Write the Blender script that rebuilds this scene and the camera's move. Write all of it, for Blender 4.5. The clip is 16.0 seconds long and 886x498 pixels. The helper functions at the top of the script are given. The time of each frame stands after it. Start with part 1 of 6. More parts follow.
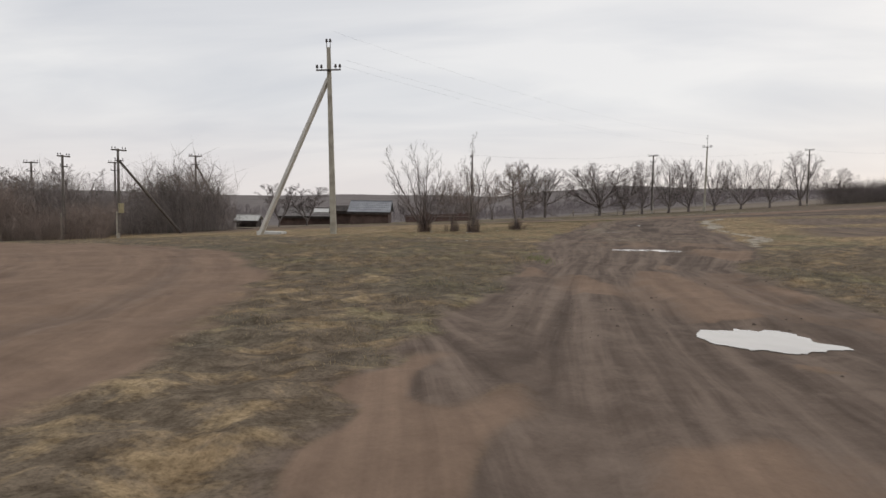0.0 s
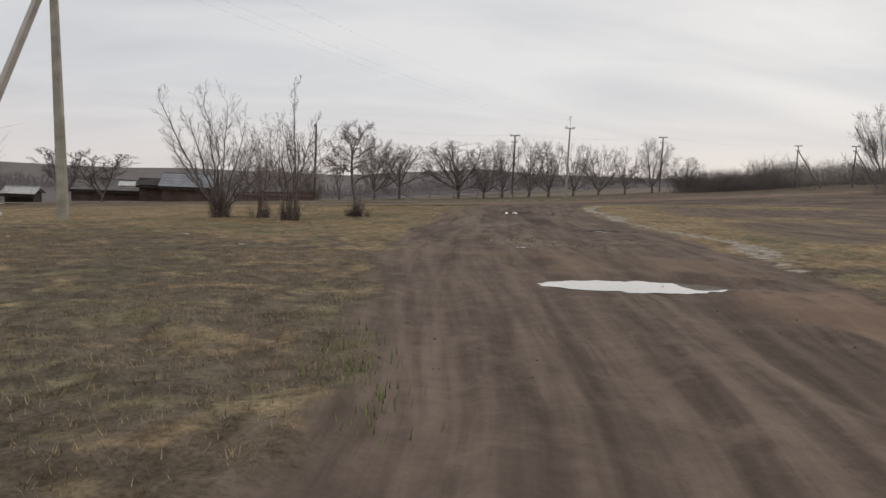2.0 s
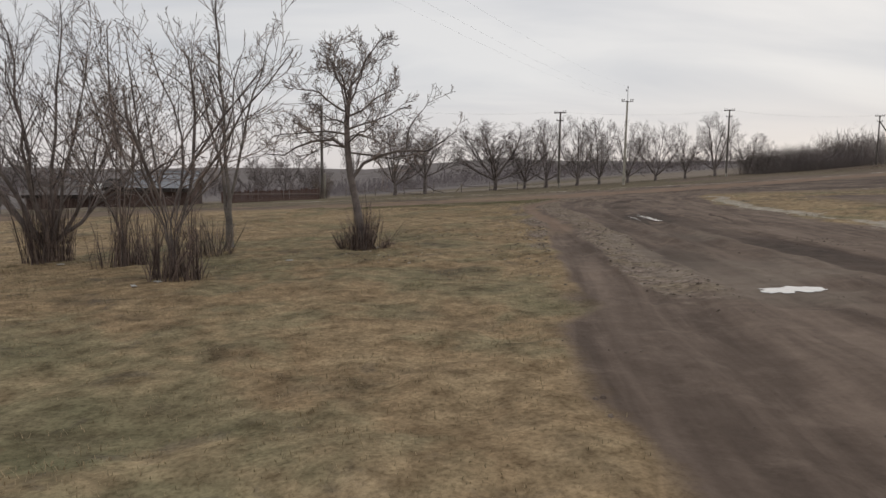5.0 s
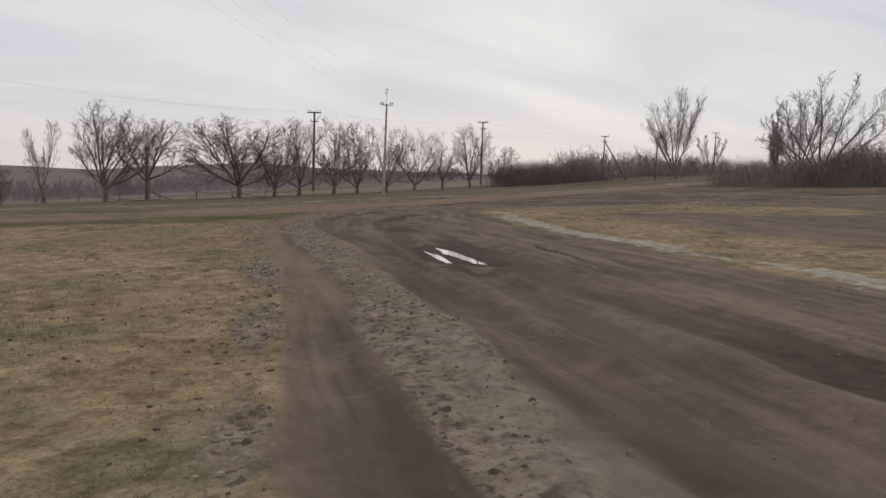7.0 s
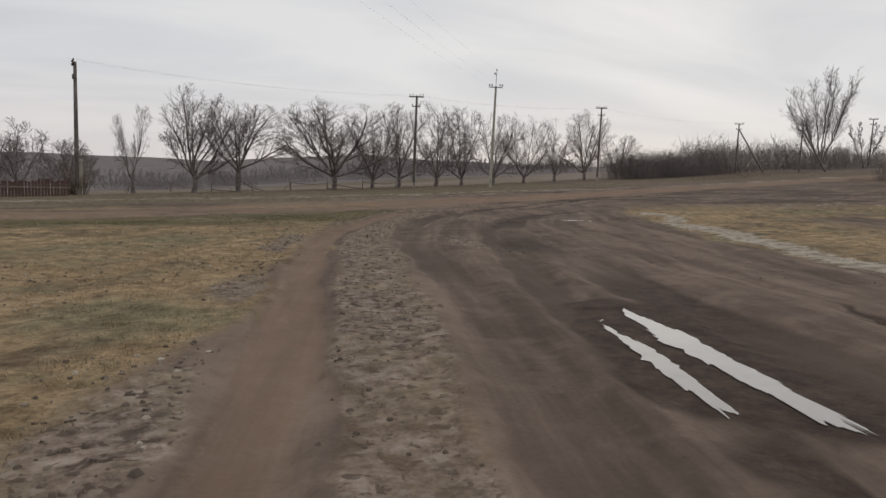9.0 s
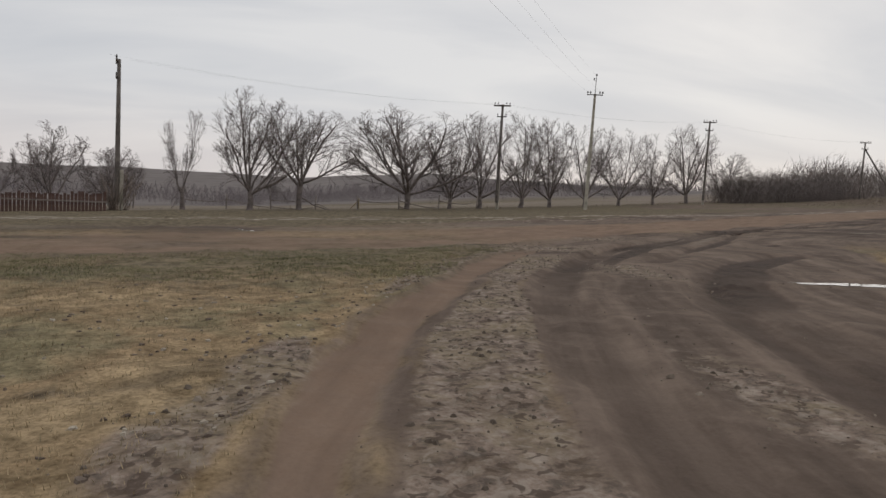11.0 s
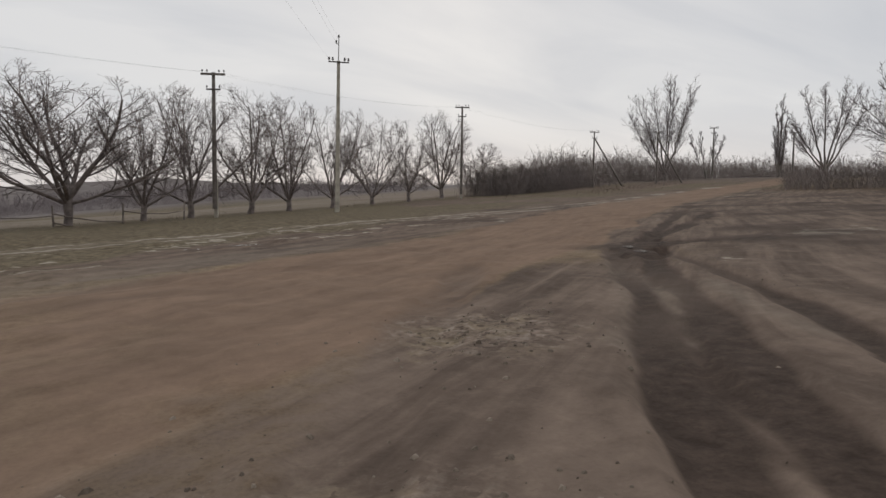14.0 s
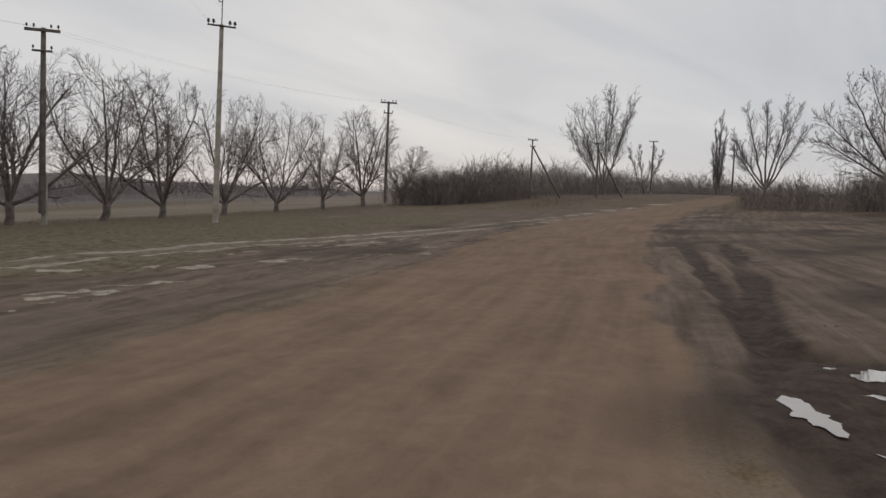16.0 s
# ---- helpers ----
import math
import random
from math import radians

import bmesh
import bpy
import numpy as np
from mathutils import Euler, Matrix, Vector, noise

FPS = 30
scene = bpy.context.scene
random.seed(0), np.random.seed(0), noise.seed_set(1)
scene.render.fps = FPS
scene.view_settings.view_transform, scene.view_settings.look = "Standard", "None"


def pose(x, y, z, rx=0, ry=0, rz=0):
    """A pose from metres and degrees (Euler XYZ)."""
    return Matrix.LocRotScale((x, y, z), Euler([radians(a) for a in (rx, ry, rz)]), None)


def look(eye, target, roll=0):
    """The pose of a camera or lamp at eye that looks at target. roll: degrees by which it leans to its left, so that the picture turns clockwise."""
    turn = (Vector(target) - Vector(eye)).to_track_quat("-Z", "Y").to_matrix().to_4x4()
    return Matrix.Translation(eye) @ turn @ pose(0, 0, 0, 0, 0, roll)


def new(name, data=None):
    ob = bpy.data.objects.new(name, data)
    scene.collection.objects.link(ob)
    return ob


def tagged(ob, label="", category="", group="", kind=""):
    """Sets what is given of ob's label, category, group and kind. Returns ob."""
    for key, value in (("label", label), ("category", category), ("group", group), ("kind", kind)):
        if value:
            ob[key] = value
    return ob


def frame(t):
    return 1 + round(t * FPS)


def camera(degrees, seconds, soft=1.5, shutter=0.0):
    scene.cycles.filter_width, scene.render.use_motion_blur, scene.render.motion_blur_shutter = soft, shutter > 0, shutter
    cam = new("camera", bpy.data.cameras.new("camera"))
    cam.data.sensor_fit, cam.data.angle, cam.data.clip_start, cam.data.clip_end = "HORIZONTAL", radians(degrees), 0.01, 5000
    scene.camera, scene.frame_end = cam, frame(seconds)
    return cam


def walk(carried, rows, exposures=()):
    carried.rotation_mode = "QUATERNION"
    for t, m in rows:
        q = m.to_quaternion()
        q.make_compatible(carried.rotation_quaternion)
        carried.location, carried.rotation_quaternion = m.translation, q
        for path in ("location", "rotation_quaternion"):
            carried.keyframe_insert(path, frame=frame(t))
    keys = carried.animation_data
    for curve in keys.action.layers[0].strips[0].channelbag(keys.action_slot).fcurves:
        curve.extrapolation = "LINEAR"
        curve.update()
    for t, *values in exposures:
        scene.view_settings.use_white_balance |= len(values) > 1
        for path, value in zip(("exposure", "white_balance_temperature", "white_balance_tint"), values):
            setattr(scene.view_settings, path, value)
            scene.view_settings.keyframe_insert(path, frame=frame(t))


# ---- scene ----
cam = camera(68.4, 16.0)
PATH = [
    (0, (-0.628, -26.251, 1.259), (-0.905, -24.276, 1.117), 0.8),
    (0.5, (-0.711, -23.396, 1.224), (-0.785, -21.409, 1.012), 0.4),
    (1, (-0.65, -21.098, 1.195), (-0.56, -19.108, 1.02), 0.5),
    (1.5, (-0.466, -18.454, 1.153), (-0.276, -16.47, 0.983), 2.1),
    (2, (-0.338, -15.892, 1.134), (-0.172, -13.908, 0.944), 2.5),
    (2.5, (-0.157, -13.393, 1.184), (-0.028, -11.4, 1.076), 1.0),
    (3, (0.011, -10.966, 1.186), (0.101, -8.975, 1.013), 0.3),
    (5.5, (-0.888, 0.184, 1.045), (-0.776, 2.169, 0.826), 0.7),
    (6, (-0.336, 2.226, 1.054), (0.059, 4.183, 0.924), -0.7),
    (6.5, (0.265, 4.15, 1.104), (0.917, 6.037, 0.976), 2.3),
    (7, (1.009, 5.751, 1.101), (1.826, 7.568, 0.92), 2.0),
    (7.5, (1.741, 7.343, 1.109), (2.571, 9.15, 0.894), 1.1),
    (8, (2.298, 8.91, 1.048), (3.024, 10.762, 0.845), 0.1),
    (8.5, (2.774, 10.584, 1.05), (3.391, 12.477, 0.865), -1.1),
    (9, (3.019, 12.171, 1.045), (3.538, 14.091, 0.829), 2.4),
    (11.5, (4.147, 21.955, 0.946), (4.44, 23.927, 0.783), 3.1),
    (12, (4.577, 24.203, 0.897), (4.971, 26.155, 0.713), 2.6),
    (12.5, (5.107, 26.332, 0.89), (5.617, 28.258, 0.714), 2.6),
    (13, (5.756, 28.225, 0.886), (6.409, 30.108, 0.714), 2.4),
    (13.5, (6.554, 30.209, 0.977), (7.395, 32.022, 0.888), 3.7),
    (14, (7.765, 32.101, 1.021), (8.795, 33.81, 0.882), 0.7),
    (14.5, (8.948, 33.647, 1.072), (10.155, 35.241, 1.006), -0.3),
    (15, (10.4, 35.191, 1.158), (11.754, 36.661, 1.081), -0.6),
    (15.5, (11.978, 36.93, 1.197), (13.277, 38.447, 1.091), -2.7),
    (16, (12.953, 39.04, 1.355), (14.161, 40.63, 1.243), 2.5),
]
walk(cam, [(t, look(eye, target, roll)) for t, eye, target, roll in PATH],
     [(0, 0.15), (0.5, 0.0), (5, 0.0), (12, -0.05), (14.3, -0.06), (15, -0.14), (16, -0.2)])

# ---- world, sun and exposure ----
SUN_EL, SUN_AZ = radians(24), radians(32)          # azimuth to the right of +y
scene.view_settings.exposure = 0.0


def link(nt, a, b):
    nt.links.new(a, b)


def make_world():
    w = bpy.data.worlds.new("overcast_sky")
    scene.world = w
    w.use_nodes = True
    nt = w.node_tree
    nt.nodes.clear()
    N = nt.nodes.new
    out, mix = N("ShaderNodeOutputWorld"), N("ShaderNodeMixShader")
    bs, bc = N("ShaderNodeBackground"), N("ShaderNodeBackground")
    sky = N("ShaderNodeTexSky")
    sky.sky_type, sky.sun_disc = "NISHITA", False
    sky.sun_elevation, sky.sun_rotation = SUN_EL, SUN_AZ
    bs.inputs["Strength"].default_value = 0.07
    link(nt, sky.outputs[0], bs.inputs["Color"])
    co, sep = N("ShaderNodeTexCoord"), N("ShaderNodeSeparateXYZ")
    link(nt, co.outputs["Generated"], sep.inputs[0])
    # cloud deck: the direction laid out on a flat layer overhead
    lift = N("ShaderNodeMath"); lift.operation = "MAXIMUM"; lift.inputs[1].default_value = 0.0
    link(nt, sep.outputs["Z"], lift.inputs[0])
    add = N("ShaderNodeMath"); add.operation = "ADD"; add.inputs[1].default_value = 0.22
    link(nt, lift.outputs[0], add.inputs[0])
    comb = N("ShaderNodeCombineXYZ")
    for ax in "XY":
        d = N("ShaderNodeMath"); d.operation = "DIVIDE"
        link(nt, sep.outputs[ax], d.inputs[0]); link(nt, add.outputs[0], d.inputs[1])
        link(nt, d.outputs[0], comb.inputs[ax])
    mp = N("ShaderNodeMapping"); mp.inputs["Scale"].default_value = (0.55, 1.25, 1.0)
    mp.inputs["Rotation"].default_value = (0, 0, 0.5)
    link(nt, comb.outputs[0], mp.inputs["Vector"])
    n1 = N("ShaderNodeTexNoise"); n1.inputs["Scale"].default_value = 1.3; n1.inputs["Detail"].default_value = 6
    n1.inputs["Roughness"].default_value = 0.5; n1.inputs["Distortion"].default_value = 0.5
    link(nt, mp.outputs[0], n1.inputs["Vector"])
    ramp = N("ShaderNodeValToRGB")
    ramp.color_ramp.elements[0].position, ramp.color_ramp.elements[1].position = 0.34, 0.62
    ramp.color_ramp.elements[0].color = (0.60, 0.612, 0.645, 1)
    ramp.color_ramp.elements[1].color = (0.775, 0.768, 0.768, 1)
    link(nt, n1.outputs["Fac"], ramp.inputs[0])
    # paler, faintly warm band low over the horizon
    low = N("ShaderNodeMapRange"); low.inputs[1].default_value = 0.0; low.inputs[2].default_value = 0.16
    low.inputs[3].default_value = 0.75; low.inputs[4].default_value = 0.0; low.interpolation_type = "SMOOTHSTEP"
    link(nt, sep.outputs["Z"], low.inputs[0])
    m = N("ShaderNodeMix"); m.data_type = "RGBA"
    link(nt, low.outputs[0], m.inputs[0]); link(nt, ramp.outputs[0], m.inputs[6])
    m.inputs[7].default_value = (0.74, 0.685, 0.675, 1)
    link(nt, m.outputs[2], bc.inputs["Color"])
    bc.inputs["Strength"].default_value = 1.0
    mix.inputs[0].default_value = 0.93
    link(nt, bs.outputs[0], mix.inputs[1]); link(nt, bc.outputs[0], mix.inputs[2])
    link(nt, mix.outputs[0], out.inputs[0])


make_world()
sun = new("sun", bpy.data.lights.new("sun", "SUN"))
sun.data.energy, sun.data.angle, sun.data.color = 0.6, radians(100), (1.0, 0.95, 0.88)
sd = Vector((math.sin(SUN_AZ) * math.cos(SUN_EL), math.cos(SUN_AZ) * math.cos(SUN_EL), math.sin(SUN_EL)))
sun.matrix_world = look(sd * 100, (0, 0, 0))


# ---- materials ----
def rgba(c):
    return (*c, 1.0)


def surface(name, dark, light, rough=0.85, scale=6.0, fine=60.0, bump=0.3, dist=0.01, spec=0.3, metal=0.0, island=False, contrast=(0.3, 0.7)):
    """A two-scale mottled surface between two colours, with fine relief."""
    mat = bpy.data.materials.new(name)
    mat.use_nodes = True
    nt = mat.node_tree
    N = nt.nodes.new
    bsdf = nt.nodes["Principled BSDF"]
    co = N("ShaderNodeTexCoord")
    a, b = N("ShaderNodeTexNoise"), N("ShaderNodeTexNoise")
    for n, s in ((a, scale), (b, fine)):
        n.inputs["Scale"].default_value, n.inputs["Detail"].default_value = s, 5
        link(nt, co.outputs["Object"], n.inputs["Vector"])
    mixv = N("ShaderNodeMath"); mixv.operation = "ADD"
    half = N("ShaderNodeMath"); half.operation = "MULTIPLY_ADD"; half.inputs[1].default_value = 0.5; half.inputs[2].default_value = -0.25
    link(nt, b.outputs["Fac"], half.inputs[0])
    link(nt, a.outputs["Fac"], mixv.inputs[0]); link(nt, half.outputs[0], mixv.inputs[1])
    fac = mixv.outputs[0]
    if island:
        g = N("ShaderNodeNewGeometry")
        k = N("ShaderNodeMath"); k.operation = "MULTIPLY_ADD"; k.inputs[1].default_value = 0.7; k.inputs[2].default_value = -0.35
        link(nt, g.outputs["Random Per Island"], k.inputs[0])
        s = N("ShaderNodeMath"); s.operation = "ADD"
        link(nt, fac, s.inputs[0]); link(nt, k.outputs[0], s.inputs[1])
        fac = s.outputs[0]
    ramp = N("ShaderNodeValToRGB")
    ramp.color_ramp.elements[0].position, ramp.color_ramp.elements[1].position = contrast
    ramp.color_ramp.elements[0].color, ramp.color_ramp.elements[1].color = rgba(dark), rgba(light)
    link(nt, fac, ramp.inputs[0])
    link(nt, ramp.outputs[0], bsdf.inputs["Base Color"])
    bsdf.inputs["Roughness"].default_value, bsdf.inputs["Metallic"].default_value = rough, metal
    bsdf.inputs["Specular IOR Level"].default_value = spec
    if bump:
        bp = N("ShaderNodeBump")
        bp.inputs["Strength"].default_value, bp.inputs["Distance"].default_value = bump, dist
        link(nt, b.outputs["Fac"], bp.inputs["Height"])
        link(nt, bp.outputs[0], bsdf.inputs["Normal"])
    return mat


def ground_material():
    """Short winter turf, ochre dirt, dark mud and bleached rims, shared out by the sheet's cover attribute."""
    mat = bpy.data.materials.new("steppe_ground")
    mat.use_nodes = True
    nt = mat.node_tree
    N = nt.nodes.new
    bsdf = nt.nodes["Principled BSDF"]
    geo = N("ShaderNodeNewGeometry")
    at = N("ShaderNodeAttribute"); at.attribute_name = "cover"
    sep = N("ShaderNodeSeparateColor")
    link(nt, at.outputs["Color"], sep.inputs[0])

    def nz(scale, detail=5, rough=0.55, dist=0.0, stretch=None):
        n = N("ShaderNodeTexNoise")
        n.inputs["Scale"].default_value, n.inputs["Detail"].default_value = scale, detail
        n.inputs["Roughness"].default_value, n.inputs["Distortion"].default_value = rough, dist
        src = geo.outputs["Position"]
        if stretch:
            m = N("ShaderNodeMapping"); m.inputs["Rotation"].default_value = (0, 0, stretch[0]); m.inputs["Scale"].default_value = stretch[1]
            link(nt, src, m.inputs["Vector"]); src = m.outputs[0]
        link(nt, src, n.inputs["Vector"])
        return n.outputs["Fac"]

    def ramp(fac, stops):
        r = N("ShaderNodeValToRGB")
        while len(r.color_ramp.elements) < len(stops):
            r.color_ramp.elements.new(0.5)
        for e, (p, c) in zip(r.color_ramp.elements, stops):
            e.position, e.color = p, rgba(c)
        link(nt, fac, r.inputs[0])
        return r.outputs[0]

    def mixc(fac, a, b, blend="MIX"):
        m = N("ShaderNodeMix"); m.data_type = "RGBA"; m.blend_type = blend
        for sock, v in ((m.inputs[0], fac), (m.inputs[6], a), (m.inputs[7], b)):
            if isinstance(v, (int, float)):
                sock.default_value = v
            elif isinstance(v, tuple):
                sock.default_value = rgba(v)
            else:
                link(nt, v, sock)
        return m.outputs[2]

    def sharpen(mask, noise_out, width=0.35, gain=0.8):
        """A soft mask, broken up by noise into a ragged border."""
        k = N("ShaderNodeMath"); k.operation = "MULTIPLY_ADD"; k.inputs[1].default_value = gain; k.inputs[2].default_value = -gain / 2
        link(nt, noise_out, k.inputs[0])
        s = N("ShaderNodeMath"); s.operation = "ADD"
        link(nt, mask, s.inputs[0]); link(nt, k.outputs[0], s.inputs[1])
        r = N("ShaderNodeMapRange"); r.interpolation_type = "SMOOTHSTEP"
        r.inputs[1].default_value, r.inputs[2].default_value = 0.5 - width, 0.5 + width
        link(nt, s.outputs[0], r.inputs[0])
        return r.outputs[0]

    big, mid, small, tiny = nz(0.16, 4), nz(0.9, 6, 0.6), nz(5.0, 6, 0.65), nz(34.0, 5, 0.7)
    patch, green = nz(1.7, 7, 0.68, 0.4), nz(0.33, 5, 0.65, 0.3)
    ln = N("ShaderNodeAttribute"); ln.attribute_name = "lane"
    lm = N("ShaderNodeMapping"); lm.inputs["Scale"].default_value = (1.9, 0.13, 1)
    link(nt, ln.outputs["Vector"], lm.inputs["Vector"])
    sn = N("ShaderNodeTexNoise"); sn.inputs["Scale"].default_value, sn.inputs["Detail"].default_value = 1.6, 4
    sn.inputs["Roughness"].default_value, sn.inputs["Distortion"].default_value = 0.62, 0.25
    link(nt, lm.outputs[0], sn.inputs["Vector"])
    streak = sn.outputs["Fac"]
    lz = N("ShaderNodeSeparateXYZ"); link(nt, ln.outputs["Vector"], lz.inputs[0])

    def weigh(src, k, base):
        m = N("ShaderNodeMath"); m.operation = "MULTIPLY_ADD"; m.inputs[1].default_value = k
        link(nt, src, m.inputs[0]); link(nt, base, m.inputs[2])
        return m.outputs[0]

    lg = N("ShaderNodeAttribute"); lg.attribute_name = "lush"
    grain = ramp(small, [(0.32, (0.5, 0.48, 0.46)), (0.5, (0.92, 0.92, 0.92)), (0.68, (1.35, 1.35, 1.35))])
    dust = ramp(tiny, [(0.32, (0.6, 0.58, 0.56)), (0.5, (1, 1, 1)), (0.7, (1.3, 1.3, 1.3))])
    turf = ramp(weigh(lz.outputs["Z"], -0.025, weigh(lg.outputs["Fac"], 0.16, green)), [(0.40, GRASS_STRAW), (0.49, GRASS_BROWN), (0.55, GRASS_OLIVE), (0.68, GRASS_GREEN)])
    turf = mixc(ramp(mid, [(0.34, (0.6,) * 3), (0.45, (0,) * 3)]), turf, GRASS_DARK)
    turf = mixc(ramp(mid, [(0.52, (0,) * 3), (0.64, (0.8,) * 3)]), turf, GRASS_STRAW)
    turf = mixc(ramp(weigh(lz.outputs["Z"], -0.22, patch), [(0.38, (0,) * 3), (0.5, (0.8,) * 3)]), turf, GRASS_SOIL)
    dl = N("ShaderNodeAttribute"); dl.attribute_name = "dull"
    turf = mixc(sharpen(dl.outputs["Fac"], patch, 0.5, 0.7), turf, GRASS_DULL)
    turf = mixc(1.0, mixc(1.0, turf, grain, "MULTIPLY"), dust, "MULTIPLY")
    mud = ramp(streak, [(0.36, MUD_DARK), (0.5, MUD_MID), (0.64, MUD_LIGHT)])
    mud = mixc(ramp(patch, [(0.5, (0,) * 3), (0.62, (0.5,) * 3)]), mud, MUD_LIGHT)
    mud = mixc(ramp(mid, [(0.36, (0.35,) * 3), (0.5, (0,) * 3)]), mud, MUD_DARK)
    mud = mixc(0.2, mixc(0.3, mud, grain, "MULTIPLY"), dust, "MULTIPLY")
    ochre = ramp(mid, [(0.28, OCHRE_DARK), (0.66, OCHRE_LIGHT)])
    ochre = mixc(0.5, ochre, ramp(streak, [(0.3, OCHRE_DARK), (0.64, OCHRE_LIGHT)]))
    ochre = mixc(0.16, mixc(0.22, ochre, grain, "MULTIPLY"), dust, "MULTIPLY")
    pale = ramp(small, [(0.35, PALE_DARK), (0.62, PALE_LIGHT)])
    col = mixc(sharpen(sep.outputs[1], mid, 0.2, 0.5), turf, ochre)
    col = mixc(sharpen(sep.outputs[0], small, 0.3, 0.7), col, mud)
    lush = N("ShaderNodeAttribute"); lush.attribute_name = "rubble"
    rubble = ramp(nz(9.0, 5, 0.7), [(0.36, RUBBLE_DARK), (0.5, MUD_LIGHT), (0.64, RUBBLE_LIGHT)])
    rubble = mixc(ramp(patch, [(0.46, (0,) * 3), (0.6, (0.45,) * 3)]), rubble, GRASS_OLIVE)
    rubble = mixc(0.25, mixc(0.6, rubble, grain, "MULTIPLY"), dust, "MULTIPLY")
    chips = nz(13.0, 2, 0.5, 0.6)
    rubble = mixc(ramp(chips, [(0.36, (0.75,) * 3), (0.42, (0,) * 3)]), rubble, MUD_WET)
    rubble = mixc(ramp(chips, [(0.6, (0,) * 3), (0.66, (0.6,) * 3)]), rubble, RUBBLE_LIGHT)
    col = mixc(sharpen(lush.outputs["Fac"], small, 0.25, 0.9), col, rubble)
    col = mixc(sharpen(at.outputs["Alpha"], small, 0.12, 1.3), col, pale)
    # far ground: bare-woods tone with distance haze mixed into the base colour
    wd = N("ShaderNodeAttribute"); wd.attribute_name = "hazed_woods"
    col = mixc(wd.outputs["Fac"], col, ramp(nz(0.05, 6, 0.7), [(0.35, HAZED_WOODS_DARK), (0.65, HAZED_WOODS_LIGHT)]))
    bl = N("ShaderNodeAttribute"); bl.attribute_name = "bleach"
    col = mixc(bl.outputs["Fac"], col, mixc(0.5, VERGE, grain, "MULTIPLY"))
    wet = sharpen(sep.outputs[2], small, 0.26, 0.36)
    col = mixc(wet, col, mixc(0.45, mixc(0.85, MUD_WET, grain, "MULTIPLY"), dust, "MULTIPLY"))
    link(nt, col, bsdf.inputs["Base Color"])
    rr = N("ShaderNodeMapRange"); rr.inputs[3].default_value, rr.inputs[4].default_value = 0.95, 0.84
    link(nt, wet, rr.inputs[0]); link(nt, rr.outputs[0], bsdf.inputs["Roughness"])
    sl = N("ShaderNodeMapRange"); sl.inputs[3].default_value, sl.inputs[4].default_value = 0.06, 0.07
    link(nt, wet, sl.inputs[0]); link(nt, sl.outputs[0], bsdf.inputs["Specular IOR Level"])
    h = N("ShaderNodeMath"); h.operation = "MULTIPLY_ADD"; h.inputs[1].default_value = 0.3
    link(nt, tiny, h.inputs[0]); link(nt, small, h.inputs[2])
    bp = N("ShaderNodeBump"); bp.inputs["Strength"].default_value, bp.inputs["Distance"].default_value = 0.5, 0.03
    link(nt, h.outputs[0], bp.inputs["Height"]); link(nt, bp.outputs[0], bsdf.inputs["Normal"])
    return mat


GRASS_SOIL, GRASS_GREEN = (0.112, 0.091, 0.072), (0.155, 0.142, 0.082)
GRASS_DARK, GRASS_OLIVE, GRASS_BROWN, GRASS_STRAW = (0.108, 0.084, 0.058), (0.234, 0.19, 0.114), (0.268, 0.191, 0.112), (0.318, 0.237, 0.142)
VERGE = (0.235, 0.196, 0.158)
GRASS_DULL = (0.152, 0.124, 0.084)
# woods tone of the far land, greyed to include haze
HAZED_WOODS_DARK, HAZED_WOODS_LIGHT = (0.135, 0.118, 0.113), (0.2, 0.176, 0.166)
MUD_DARK, MUD_MID, MUD_LIGHT, MUD_WET = (0.101, 0.076, 0.061), (0.15, 0.113, 0.09), (0.205, 0.156, 0.124), (0.068, 0.049, 0.039)
OCHRE_DARK, OCHRE_LIGHT = (0.152, 0.105, 0.077), (0.257, 0.179, 0.13)
PALE_DARK, PALE_LIGHT = (0.21, 0.178, 0.14), (0.4, 0.357, 0.292)
RUBBLE_DARK, RUBBLE_LIGHT = (0.11, 0.088, 0.072), (0.285, 0.238, 0.197)

M_GROUND = ground_material()
M_BARK = surface("grey_brown_bark", (0.1, 0.084, 0.078), (0.235, 0.198, 0.18), 0.9, 4, 40, 0.5, 0.01)
M_TWIG = surface("brown_twigs", (0.115, 0.098, 0.095), (0.265, 0.224, 0.212), 0.9, 2, 20, 0, island=True)
M_NEARTWIG = surface("grey_brown_twigs", (0.12, 0.097, 0.088), (0.31, 0.248, 0.215), 0.9, 2, 20, 0, island=True)
M_PALEBARK = surface("pale_grey_bark", (0.10, 0.09, 0.08), (0.24, 0.21, 0.185), 0.9, 3, 30, 0.3, 0.01)
M_REED = surface("dry_sprouts", (0.1, 0.08, 0.066), (0.27, 0.21, 0.165), 0.9, 2, 20, 0, island=True)
M_BROOM = surface("red_brown_sprouts", (0.08, 0.058, 0.05), (0.22, 0.162, 0.135), 0.9, 2, 20, 0, island=True)
M_CONCRETE = surface("weathered_concrete", (0.27, 0.25, 0.205), (0.47, 0.435, 0.365), 0.9, 2.5, 45, 0.35, 0.008)
# strut concrete: an even tone paler than the pole's
M_STRUT = surface("pale_strut_concrete", (0.52, 0.505, 0.47), (0.7, 0.68, 0.63), 0.9, 2.5, 45, 0.35, 0.008)
M_POLEWOOD = surface("dark_weathered_wood", (0.085, 0.074, 0.066), (0.19, 0.165, 0.147), 0.85, 3, 30, 0.4, 0.008)
